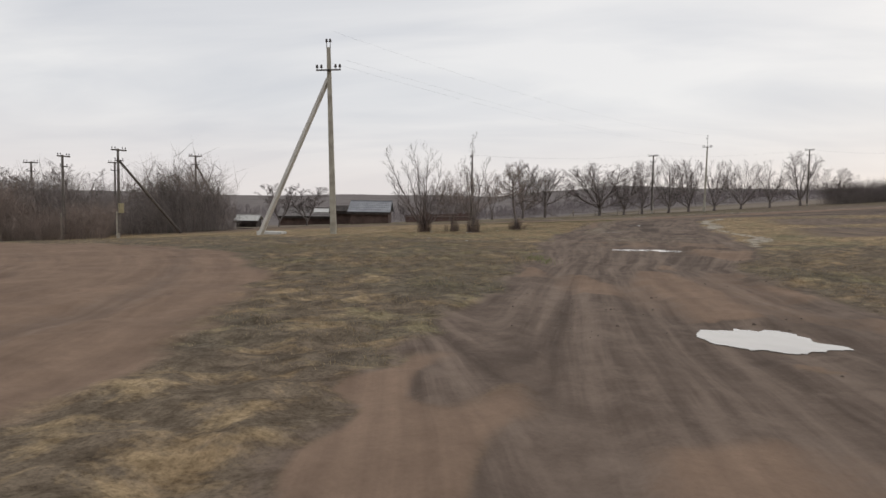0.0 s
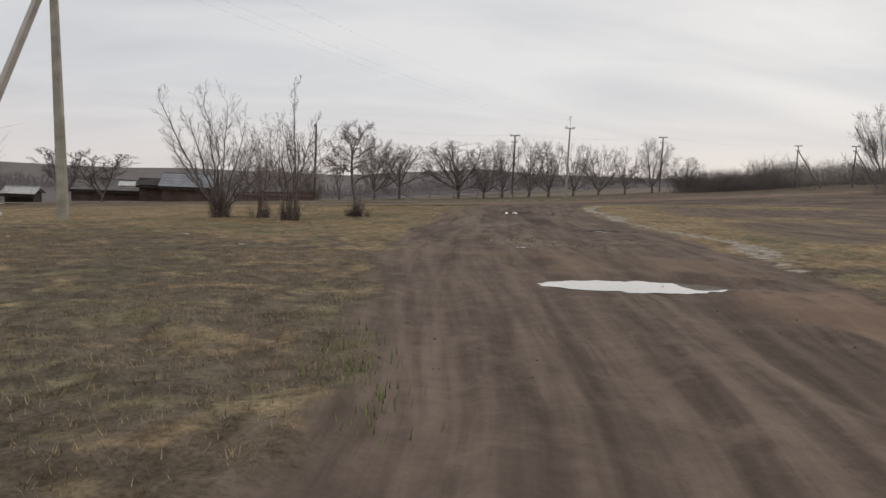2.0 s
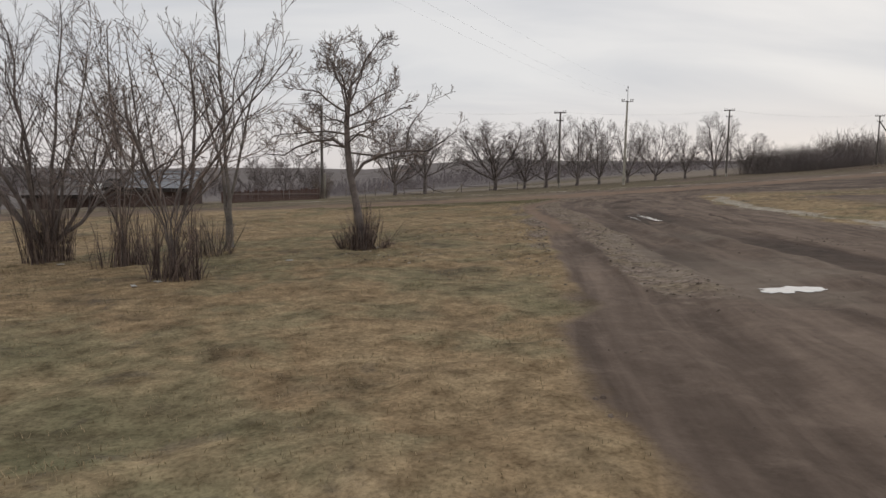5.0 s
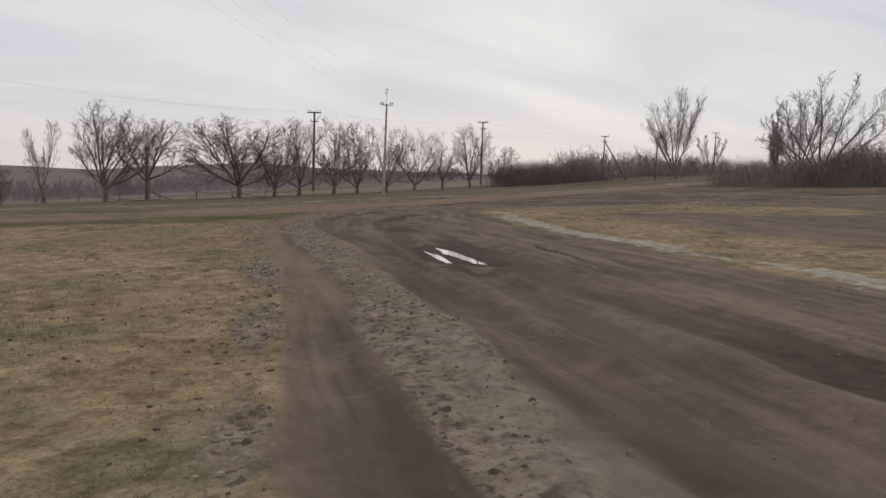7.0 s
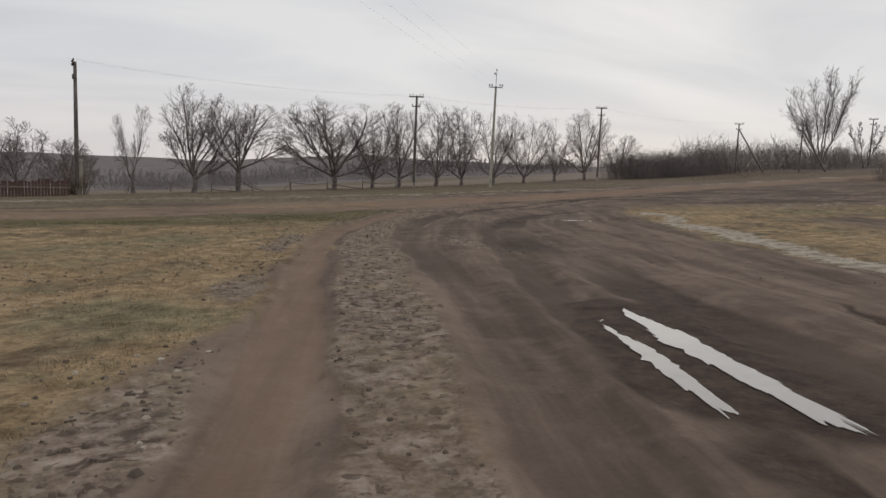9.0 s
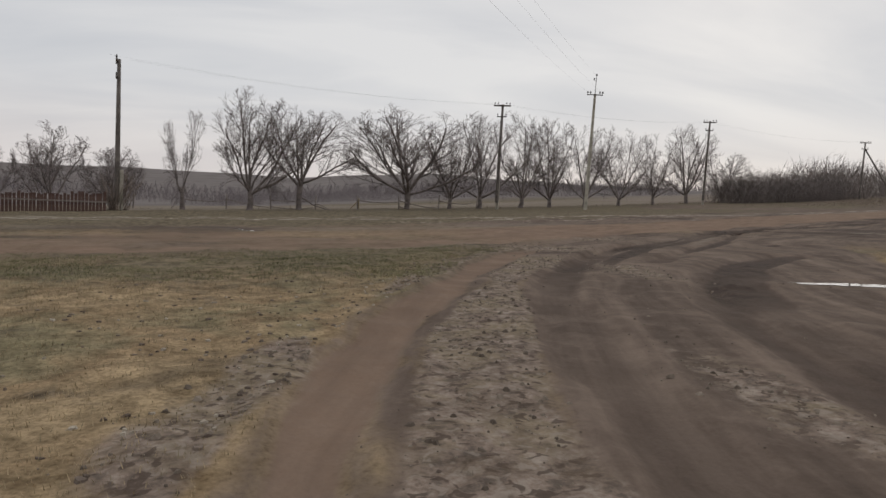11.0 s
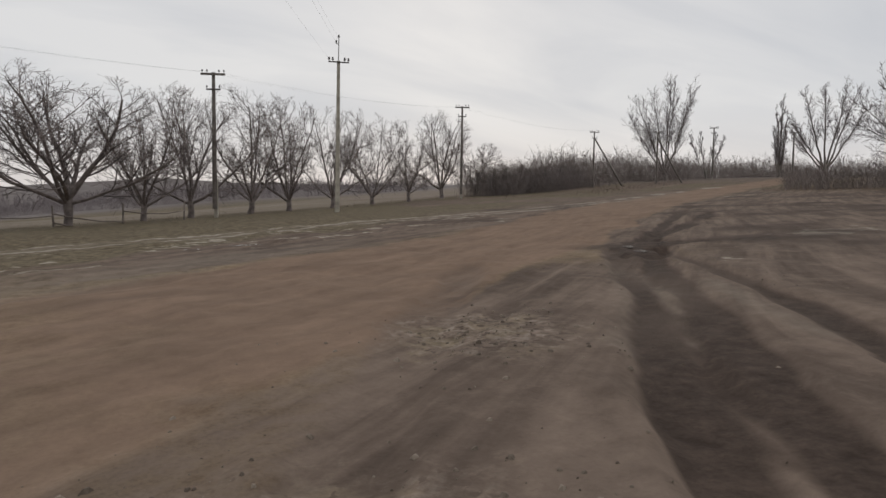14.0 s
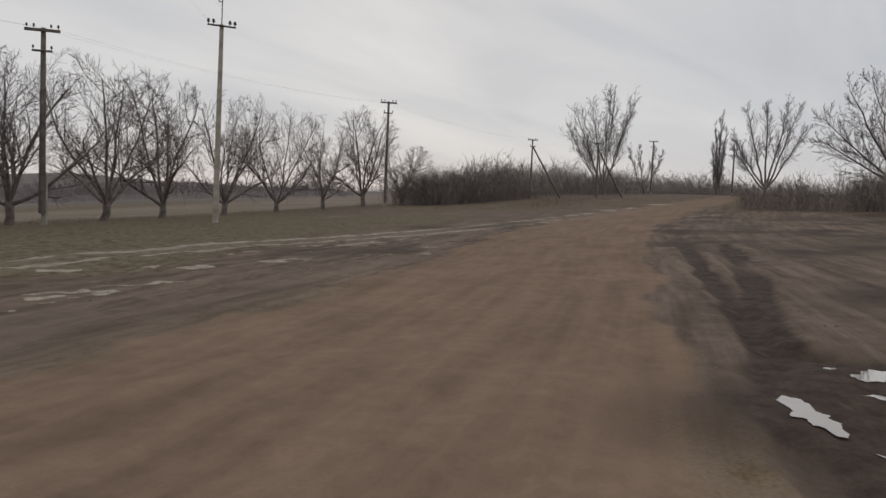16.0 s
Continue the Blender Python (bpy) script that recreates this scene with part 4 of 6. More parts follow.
def fan_tree(x, y, turn, seed, stems, radius, name, label, group="", kids=9, twig=0.22, fine=0.01, bark=None, low=0.3, angle=34, bow=0.75, foot=0.06, sprouts=0, twigs=None, slim=0.5):
    """Bare tree of long stems that part near the ground; stems: how far out and how high each one ends, and its depth."""
    rng = random.Random(seed)
    ob = thing(name, x, y, turn=turn)
    out = [Tubes(), Tubes(), Tubes()]
    high = max(s[1] for s in stems)
    V = Vector
    out[0].add([V((0, 0, -0.2)), V((0, 0, 0.04 * high)), V((0, 0, foot * high)), V((0, 0, foot * high * 1.7))], [radius * 1.5, radius * 1.15, radius, radius * 0.4], 9)
    for sx, sz, sy in stems:
        n = 9
        z0 = foot * high * rng.uniform(0.5, 1.0)
        pts = [V((0, 0, z0))]
        for k in range(1, n + 1):
            s = k / n
            pts.append(V((sx * s ** bow + rng.gauss(0, 0.012) * high * 0.5, sy * s ** bow + rng.gauss(0, 0.008) * high * 0.5, z0 + (sz - z0) * s)))
        r0 = radius * rng.uniform(0.5, 0.68)
        rad = [max(r0 * (1 - 0.82 * k / n), fine) for k in range(n + 1)]
        out[1].add(pts, rad, 7)
        st = dict(FAN)
        st["kids"], st["fine"] = (0, 0, 6, 3), fine
        for c in range(kids):
            f = low + (1 - low) * (c + rng.random()) / kids
            k = min(int(f * n), n - 1)
            q = pts[k].lerp(pts[k + 1], f * n - k)
            d = (pts[k + 1] - pts[k]).normalized()
            side = d.cross(V((rng.gauss(0, 1), rng.gauss(0, 1), rng.gauss(0, 1)))).normalized()
            a = radians(rng.gauss(angle, 9))
            shoot(rng, out, q, d * math.cos(a) + side * math.sin(a), high * twig * rng.uniform(0.6, 1.2) * (1.25 - 0.7 * f), rad[k] * slim, 2, st)
    finish_tree(ob, out, bark or M_BARK, twigs or M_TWIG)
    if sprouts:
        brush = Tubes()
        for c in range(5):
            t = c * 1.257 + rng.random()
            sprout_clump(rng, brush, V((math.cos(t) * 0.2, math.sin(t) * 0.2, 0)), sprouts // 4, rng.uniform(0.9, 1.5), 0.2, 0.12)
        tagged(part("undergrowth", brush.mesh("undergrowth", M_BROOM), ob, "brush of dry sprouts"), kind="stuff")
    return tagged(ob, label, "tree", group)


def sprout_clump(rng, tubes, at, count, height, radius, lean=0.12):
    for _ in range(count):
        t, q = rng.random() * math.tau, radius * math.sqrt(rng.random())
        p = at + Vector((math.cos(t) * q, math.sin(t) * q, -0.05))
        d = Vector((math.cos(t) * lean * rng.random() * 1.6, math.sin(t) * lean * rng.random() * 1.6, 1))
        h = height * rng.uniform(0.25, 1.1)
        n = 3
        r0 = rng.uniform(0.004, 0.009)
        pts, rad = [p], [r0]
        for k in range(n):
            d = (d + Vector((rng.gauss(0, 0.09), rng.gauss(0, 0.09), 0))).normalized()
            p = p + d * h / n
            pts.append(p)
            rad.append(r0 * (1 - 0.7 * (k + 1) / n))
        tubes.add(pts, rad, 3)
        for _ in range(2):
            k = rng.randint(1, 2)
            tubes.add([pts[k], pts[k] + Vector((rng.gauss(0, 0.25), rng.gauss(0, 0.25), 0.6)).normalized() * h * rng.uniform(0.15, 0.4)], [rad[k] * 0.7, 0.0015], 3)


def stool_tree(x, y, height, width, seed, stems, sprouts, sprout_h, label, sprout_r=0.42):
    """Many stems from one stool, with a brush of sprouts about the foot."""
    rng = random.Random(seed)
    ob = thing("stool_tree", x, y)
    out = [Tubes(), Tubes(), Tubes()]
    out[0].add([Vector((0, 0, -0.15)), Vector((0, 0, 0.12)), Vector((0, 0.02, 0.4)), Vector((0, 0.02, 0.6))], [0.24, 0.2, 0.15, 0.06], 9)
    st = dict(levels=5, segs=(2, 7, 5, 3, 1), end=(0.85, 0.3, 0.3, 0.4, 0.5), wander=(0.05, 0.12, 0.14, 0.13, 0.1), rise=(0.1, 0.05, 0.06, 0.08, 0.06),
              kids=(0, 7, 5, 3), angle=(35, 42, 44, 42), spread=(8, 13, 15, 16), ratio=(1, 0.42, 0.5, 0.55), thin=(0.7, 0.55, 0.6, 0.65), fine=0.0034)
    st["from"] = (0.9, 0.3, 0.15, 0.1)
    for k in range(stems):
        t = math.tau * (k + rng.random() * 0.7) / stems
        a = math.atan2(width / 2, height) * rng.uniform(0.35, 1.25)
        p = Vector((math.cos(t) * 0.13, math.sin(t) * 0.13, rng.uniform(0.05, 0.45)))
        shoot(rng, out, p, Vector((math.sin(a) * math.cos(t), math.sin(a) * math.sin(t), math.cos(a))), height * rng.uniform(0.75, 1.02), (0.04 if k % 4 == 0 else 0.022) * rng.uniform(0.75, 1.1), 1, st)
    for tb in out:
        for v in tb.v:
            q = min(max((v.z / height - 0.12) / 0.4, 0.0), 1.0)
            f = 0.2 + 0.8 * q * q * (3 - 2 * q)
            v.x, v.y = v.x * f, v.y * f
    finish_tree(ob, out, M_BARK, M_NEARTWIG, height, width)
    brush = Tubes()
    for c in range(7):
        t = c * 1.257 + rng.random()
        at = Vector((math.cos(t) * sprout_r * 0.5, math.sin(t) * sprout_r * 0.55, 0))
        sprout_clump(rng, brush, at, sprouts // 6, sprout_h * rng.choice((0.35, 0.6, 0.9, 1.25)), sprout_r * rng.uniform(0.25, 0.5), rng.uniform(-0.3, 0.35))
    tagged(part("undergrowth", brush.mesh("undergrowth", M_BROOM), ob, "brush of dry sprouts"), kind="stuff")
    return tagged(ob, label, "tree", "small bare trees on the grass")


def lone_tree(x, y):
    """Single trunk, rounded drooping crown, one long low limb to the east and one to the west."""
    rng = random.Random(41)
    ob = thing("lone_tree", x, y)
    out = [Tubes(), Tubes(), Tubes()]
    V = Vector
    trunk = [V((0.05, 0, -0.15)), V((0.0, 0, 0.1)), V((-0.1, 0, 0.75)), V((-0.2, 0.0, 1.25)), V((-0.24, 0, 1.7)), V((-0.25, 0, 2.1)), V((-0.2, 0, 2.5)), V((-0.16, 0, 2.75))]
    out[0].add(trunk, [0.105, 0.08, 0.064, 0.056, 0.05, 0.042, 0.03, 0.018], 9)
    st = dict(levels=5, segs=(2, 7, 5, 3, 2), end=(0.85, 0.35, 0.3, 0.4, 0.5), wander=(0.05, 0.16, 0.16, 0.15, 0.12), rise=(0.0, -0.01, 0.04, 0.09, 0.1),
              kids=(0, 9, 6, 3), angle=(35, 48, 46, 42), spread=(8, 14, 14, 12), ratio=(1, 0.46, 0.55, 0.66), thin=(0.7, 0.55, 0.62, 0.68), fine=0.0036)
    st["from"] = (0.9, 0.25, 0.15, 0.1)
    # the long arched limbs
    def arch(points, r0, kids, up):
        n = len(points)
        rad = [r0 * (1 - 0.75 * k / (n - 1)) for k in range(n)]
        out[1].add(points, rad, 6)
        for k in range(1, n):
            for _ in range(kids):
                q = points[k - 1].lerp(points[k], rng.random())
                d = V((rng.gauss(0.15, 0.35) * (1 if points[-1].x > 0 else -1), rng.gauss(0, 0.35), up + rng.random() * 0.5))
                s2 = dict(st); s2["kids"] = (0, 0, 4, 3); s2["rise"] = (0, 0, 0.05, 0.04, 0.03)
                shoot(rng, out, q, d, rng.uniform(0.25, 0.6), rad[k] * 0.5, 2, s2)
    arch([V((-0.18, 0, 1.15)), V((0.02, -0.02, 1.42)), V((0.3, -0.05, 1.55)), V((0.6, -0.08, 1.63)), V((1.05, -0.05, 1.63)), V((1.3, -0.03, 1.78)), V((1.55, 0, 1.97))], 0.03, 1, 0.35)
    rise = [V((0.72, -0.08, 1.65)), V((0.76, -0.05, 1.98)), V((0.86, -0.03, 2.15)), V((1.02, 0, 2.33)), V((1.1, 0, 2.5))]
    arch(rise, 0.014, 1, 0.3)
    arch([V((-0.24, 0, 1.66)), V((-0.48, 0.03, 1.8)), V((-0.8, 0.05, 1.77)), V((-1.08, 0.06, 1.67)), V((-1.28, 0.08, 1.54)), V((-1.6, 0.1, 1.56))], 0.026, 3, 0.1)
    for k in range(15):
        t = math.tau * (k * 0.382 + rng.random() * 0.1)
        z = 1.6 + 1.0 * k / 14
        a = radians(84 - 58 * k / 14 + rng.uniform(-8, 8))
        d = V((math.sin(a) * math.cos(t) - 0.12, math.sin(a) * math.sin(t), math.cos(a)))
        shoot(rng, out, V((-0.24, 0, z)), d, rng.uniform(1.05, 1.35) * (0.85 if z > 2.2 else 1.0), 0.019, 1, st)
    finish_tree(ob, out, M_BARK, M_NEARTWIG)
    brush = Tubes()
    for cx, cy, n, h, r, ln in ((-0.24, 0.0, 70, 0.42, 0.13, 0.5), (-0.05, -0.12, 90, 0.6, 0.13, 0.3), (0.06, 0.1, 60, 0.8, 0.12, 0.25), (0.3, -0.02, 34, 0.6, 0.07, 0.8), (0.02, 0, 24, 1.0, 0.15, 0.12)):
        sprout_clump(rng, brush, V((cx, cy, 0)), n, h, r, ln)
    tagged(part("undergrowth", brush.mesh("undergrowth", M_BROOM), ob, "brush of cut dry sprouts"), kind="stuff")
    return tagged(ob, "small bare tree with a long arching low limb", "tree", "small bare trees on the grass")


def shrub(x, y, height, width, seed, mat=None, count=60, name="bare_shrub", label="low bare shrub of thin brown stems", group="bare shrubs", thick=1.0):
    rng = random.Random(seed)
    tb = Tubes()
    for _ in range(count):
        t, q = rng.random() * math.tau, width * 0.28 * math.sqrt(rng.random())
        p = Vector((math.cos(t) * q, math.sin(t) * q, -0.1))
        d = Vector((math.cos(t) * 0.5 * rng.random(), math.sin(t) * 0.5 * rng.random(), 1))
        L, r = height * rng.uniform(0.55, 1.05), 0.012 * thick * max(height, 1)
        pts, rad = [p], [r]
        for k in range(4):
            d = (d + Vector((rng.gauss(0, 0.14), rng.gauss(0, 0.14), 0.03))).normalized()
            p = p + d * L / 4
            pts.append(p); rad.append(r * (1 - 0.2 * (k + 1)) + 0.002)
        tb.add(pts, rad, 3)
        for _ in range(4):
            k = rng.randint(1, 3)
            q0 = pts[k]
            dd = Vector((rng.gauss(0, 0.6), rng.gauss(0, 0.6), 0.9)).normalized()
            l2 = L * rng.uniform(0.15, 0.35)
            tb.add([q0, q0 + dd * l2 * 0.5, q0 + (dd + Vector((rng.gauss(0, .2), rng.gauss(0, .2), 0))) * l2], [rad[k] * 0.6, rad[k] * 0.45, rad[k] * 0.25], 3)
    me = tb.mesh(name, mat or M_TWIG)
    ob = new(name, me)
    ob.location = (x, y, ground_z(x, y))
    return tagged(ob, label, "shrub", group)


# ---- poles ----
def insulator(at, parent, size=1.0):
    bm = bmesh.new()
    prof = [(0.012, -0.08), (0.012, 0.0), (0.05, 0.0), (0.055, 0.03), (0.035, 0.05), (0.045, 0.075), (0.03, 0.11), (0.0, 0.12)]
    rings = [[bm.verts.new((at[0] + size * r * math.cos(t), at[1] + size * r * math.sin(t), at[2] + size * z)) for t in (k * math.tau / 8 for k in range(8))] for r, z in prof[:-1]]
    tip = bm.verts.new((at[0], at[1], at[2] + size * prof[-1][1]))
    for a, b in zip(rings, rings[1:]):
        for k in range(8):
            bm.faces.new((a[k], a[(k + 1) % 8], b[(k + 1) % 8], b[k]))
    for k in range(8):
        bm.faces.new((rings[-1][k], rings[-1][(k + 1) % 8], tip))
    return part("insulator", bm_mesh("insulator", bm, M_INSUL), parent)


def concrete_pole(x, y, arm_z, turn, brace=None, label="", lean=0.0, top=0.1, rod=1.3):
    """Tapered concrete pole, steel crossarm with pin insulators, top rod; brace: the foot of a raking strut."""
    ob = thing("utility_pole", x, y, turn=turn)
    ob.rotation_euler = (0, radians(lean), radians(turn))
    high = arm_z + top
    box("shaft", (0.30, 0.26, high + 0.5), (0, 0, high / 2 - 0.25), M_CONCRETE, ob, taper=0.6, bevel=0.02)
    arm = box("crossarm", (1.25, 0.07, 0.07), (0, -0.14, arm_z), M_STEEL, ob, bevel=0.008, label="steel crossarm")
    for px in (-0.58, -0.36, 0.36, 0.58):
        insulator((px, -0.14, arm_z + 0.12), arm, 1.4)
    if rod > 0.5:
        spike = box("top_rod", (0.045, 0.045, rod + 0.3), (0, 0, high + rod / 2 - 0.1), M_STEEL, ob)
        side = box("side_bracket", (0.16, 0.03, 0.03), (-0.08, 0, high + rod - 0.28), M_STEEL, ob)
        insulator((-0.15, 0, high + rod - 0.2), side, 1.2)
        insulator((0, 0, high + rod + 0.1), spike, 1.4)
    else:
        for px in (-0.09, 0.09):
            pin = box("pin", (0.03, 0.03, 0.3), (px, 0, high + 0.1), M_STEEL, ob)
            insulator((px, 0, high + 0.27), pin, 1.4)
    if brace:
        inv = Matrix.Rotation(-radians(turn), 4, "Z")
        foot = inv @ Vector((brace[0] - x, brace[1] - y, ground_z(*brace) - ob.location.z - 0.2))
        head = Vector((0, 0, arm_z - 0.3))
        head = head + (foot - head).normalized() * 0.05
        d = foot - head
        rot = d.to_track_quat("-Z", "Y").to_matrix().to_4x4()
        box("brace", (0.24, 0.22, d.length), (head + foot) / 2, M_STRUT, ob, turn=rot, taper=0.8, bevel=0.02, label="raking concrete strut")
    return tagged(ob, label or "weathered concrete utility pole with steel crossarm", "utility pole", "power line poles")


def timber_pole(x, y, height, turn, brace=None, stub=True, second=True, lean=0.0, label=""):
    """Dark round timber pole on a concrete stub, with a T crossarm."""
    ob = thing("timber_pole", x, y, turn=turn)
    ob.rotation_euler = (0, radians(lean), radians(turn))
    tb = Tubes()
    tb.add([Vector((0, 0, 0.5 if stub else -0.2)), Vector((0, 0, height * 0.5)), Vector((0, 0, height))], [0.14, 0.125, 0.095], 10)
    part("shaft", tb.mesh("shaft", M_POLEWOOD), ob)
    if stub:
        box("stub", (0.2, 0.2, 2.6), (0.02, 0.22, 1.0), M_CONCRETE, ob, bevel=0.015, label="concrete footing post")
    arm = box("crossarm", (1.4, 0.1, 0.12), (0, -0.12, height - 0.12), M_POLEWOOD, ob, bevel=0.01)
    for px in (-0.62, -0.34, 0.34, 0.62):
        insulator((px, -0.12, height + 0.03), arm, 1.0)
    if second:
        low = box("lower_bracket", (0.8, 0.08, 0.08), (0, -0.12, height - 1.0), M_STEEL, ob, label="steel bracket")
        for px in (-0.36, 0.36):
            insulator((px, -0.12, height - 0.88), low, 1.0)
    if brace:
        inv = Matrix.Rotation(-radians(turn), 4, "Z")
        foot = inv @ Vector((brace[0] - x, brace[1] - y, ground_z(*brace) - ob.location.z - 0.2))
        tb = Tubes()
        head = Vector((0, 0, height - 0.9))
        tb.add([foot, (foot + head) / 2, head], [0.13, 0.12, 0.1], 8)
        part("brace", tb.mesh("brace", M_POLEWOOD), ob, "raking timber strut")
    return tagged(ob, label or "dark timber utility pole with T crossarm", "utility pole", "timber line poles")


def wire(a, b, sag, r=0.0025):
    a, b = Vector(a), Vector(b)
    n = 20
    tb = Tubes()
    pts = []
    for k in range(n + 1):
        p = a.lerp(b, k / n)
        p.z -= sag * 4 * (k / n) * (1 - k / n)
        pts.append(p)
    tb.add(pts, [r] * (n + 1), 4)
    ob = new("power_line", tb.mesh("power_line", M_WIRE))
    return tagged(ob, "thin bare overhead wire strung between poles", "wire", "overhead wires")


# ---- the near trees ----
lone_tree(-1.58, 8.91)
stool_tree(-3.69, 6.13, 3.4, 2.6, 3, 12, 170, 1.0, "bushy many-stemmed bare tree with sprouts at its foot", 0.42)
fan_tree(-6.57, 8.73, 18, 8, [(-2.1, 4.2, 0.3), (-1.1, 3.4, -0.9), (-0.55, 4.5, 0.2), (0.25, 4.3, 0.7), (0.8, 3.4, -0.5), (-1.6, 2.5, 0.8), (1.2, 2.4, 0.3), (-0.2, 3.0, -1.0), (1.6, 1.9, -0.2)], 0.062, "stool_tree",
         "many-stemmed bare tree with tall thin leaders", "small bare trees on the grass", 15, 0.27, 0.003, None, 0.22, 40, 0.85, 0.06, 170)
stool_tree(-4.9, 7.6, 3.1, 2.3, 12, 9, 130, 0.95, "low many-stemmed bare tree with sprouts at its foot")
fan_tree(-4.0, 9.8, 18, 17, [(-0.15, 5.1, 0.0), (0.85, 3.9, 0.1), (-0.6, 3.6, 0.2)], 0.06, "young_ash_tree", "slender pale-barked young tree, bare", "small bare trees on the grass",
         14, 0.17, 0.003, M_PALEBARK, 0.3, 32, 1.5, 0.1)
shrub(-3.95, 8.71, 0.75, 0.9, 23, M_REED, 46, thick=0.6)

# ---- the row of fruit trees along the field ----
for k, (x, y, h, w, limbs) in enumerate([(-6.46, 63.67, 6.8, 2.9, 4), (-2.31, 63.84, 8.2, 6.4, 7), (0.72, 65.41, 7.6, 6.6, 5), (8.51, 69.5, 8.0, 9.6, 7), (12.3, 72.6, 7.4, 6.2, 5), (15.1, 74.0, 8.4, 6.8, 5),
                                         (19.4, 76.7, 8.9, 7.0, 5), (22.9, 79.3, 8.5, 7.0, 5), (27.4, 82.0, 8.6, 7.0, 5), (32.4, 85.3, 8.3, 6.4, 5), (38.0, 88.9, 8.3, 6.4, 5), (44.3, 93.1, 9.8, 7.2, 5), (51.5, 97.5, 6.6, 7.4, 5)]):
    orchard_tree(x, y, h, w * 1.14, 100 + k, limbs + (0 if k == 0 else 2), {2: 0.12, 3: -0.08}.get(k, 0.0), 0.26 if k == 2 else 0.17 if k < 4 else None)

# ---- power lines ----
concrete_pole(-10.85, 6.1, 8.3, 5, top=1.15, rod=0, lean=-1.7, brace=(-15.9, 8.2), label="tall concrete utility pole with a raking strut")
concrete_pole(22.95, 70.02, 9.1, -18, lean=0.5)
timber_pole(-8.9, 59.0, 8.4, -72, second=True)
timber_pole(16.2, 72.5, 8.5, -25)
timber_pole(43.2, 87.5, 9.2, -28)
timber_pole(76.4, 103.4, 8.1, -30, brace=(80.2, 101.2), stub=False, label="timber utility pole with a raking strut")
timber_pole(84.6, 98.8, 7.6, -40, brace=(88.2, 97.0), stub=False, label="timber utility pole with a raking strut")
timber_pole(103, 103, 8.6, -50)
timber_pole(106, 91, 7.0, -60)
# the line behind the houses
meter_pole = timber_pole(-35.6, 24.8, 7.6, 70, brace=(-35.4, 34.5), label="timber utility pole with strut and a yellow meter box")
box("meter_box", (0.36, 0.26, 0.8), (0.0, -0.27, 2.6), M_BOX, meter_pole, bevel=0.02, label="faded yellow meter box")
timber_pole(-41.4, 25.6, 7.4, 85)
timber_pole(-52.2, 34.8, 7.6, 20)
timber_pole(-48.5, 43.0, 8.0, 20)
timber_pole(-37.5, 41.0, 8.2, 20, brace=(-34.5, 43.0), label="timber utility pole with a raking strut")
for off in (-0.6, 0.6):
    wire((-10.85 + off, 6.1, 8.35), (22.95 + off, 70.02, 9.75), 0.9)
    wire((-8.9 + off * 0.5, 59.0 + off, 7.5), (16.2 + off, 72.5, 8.55), 0.5)
    wire((16.2 + off, 72.5, 8.55), (43.2 + off, 87.5, 10.6), 0.5)
    wire((43.2 + off, 87.5, 10.6), (76.4 + off, 103.4, 11.9), 0.6)
wire((-10.85, 6.1, 9.75), (22.95, 70.02, 11.1), 0.9)


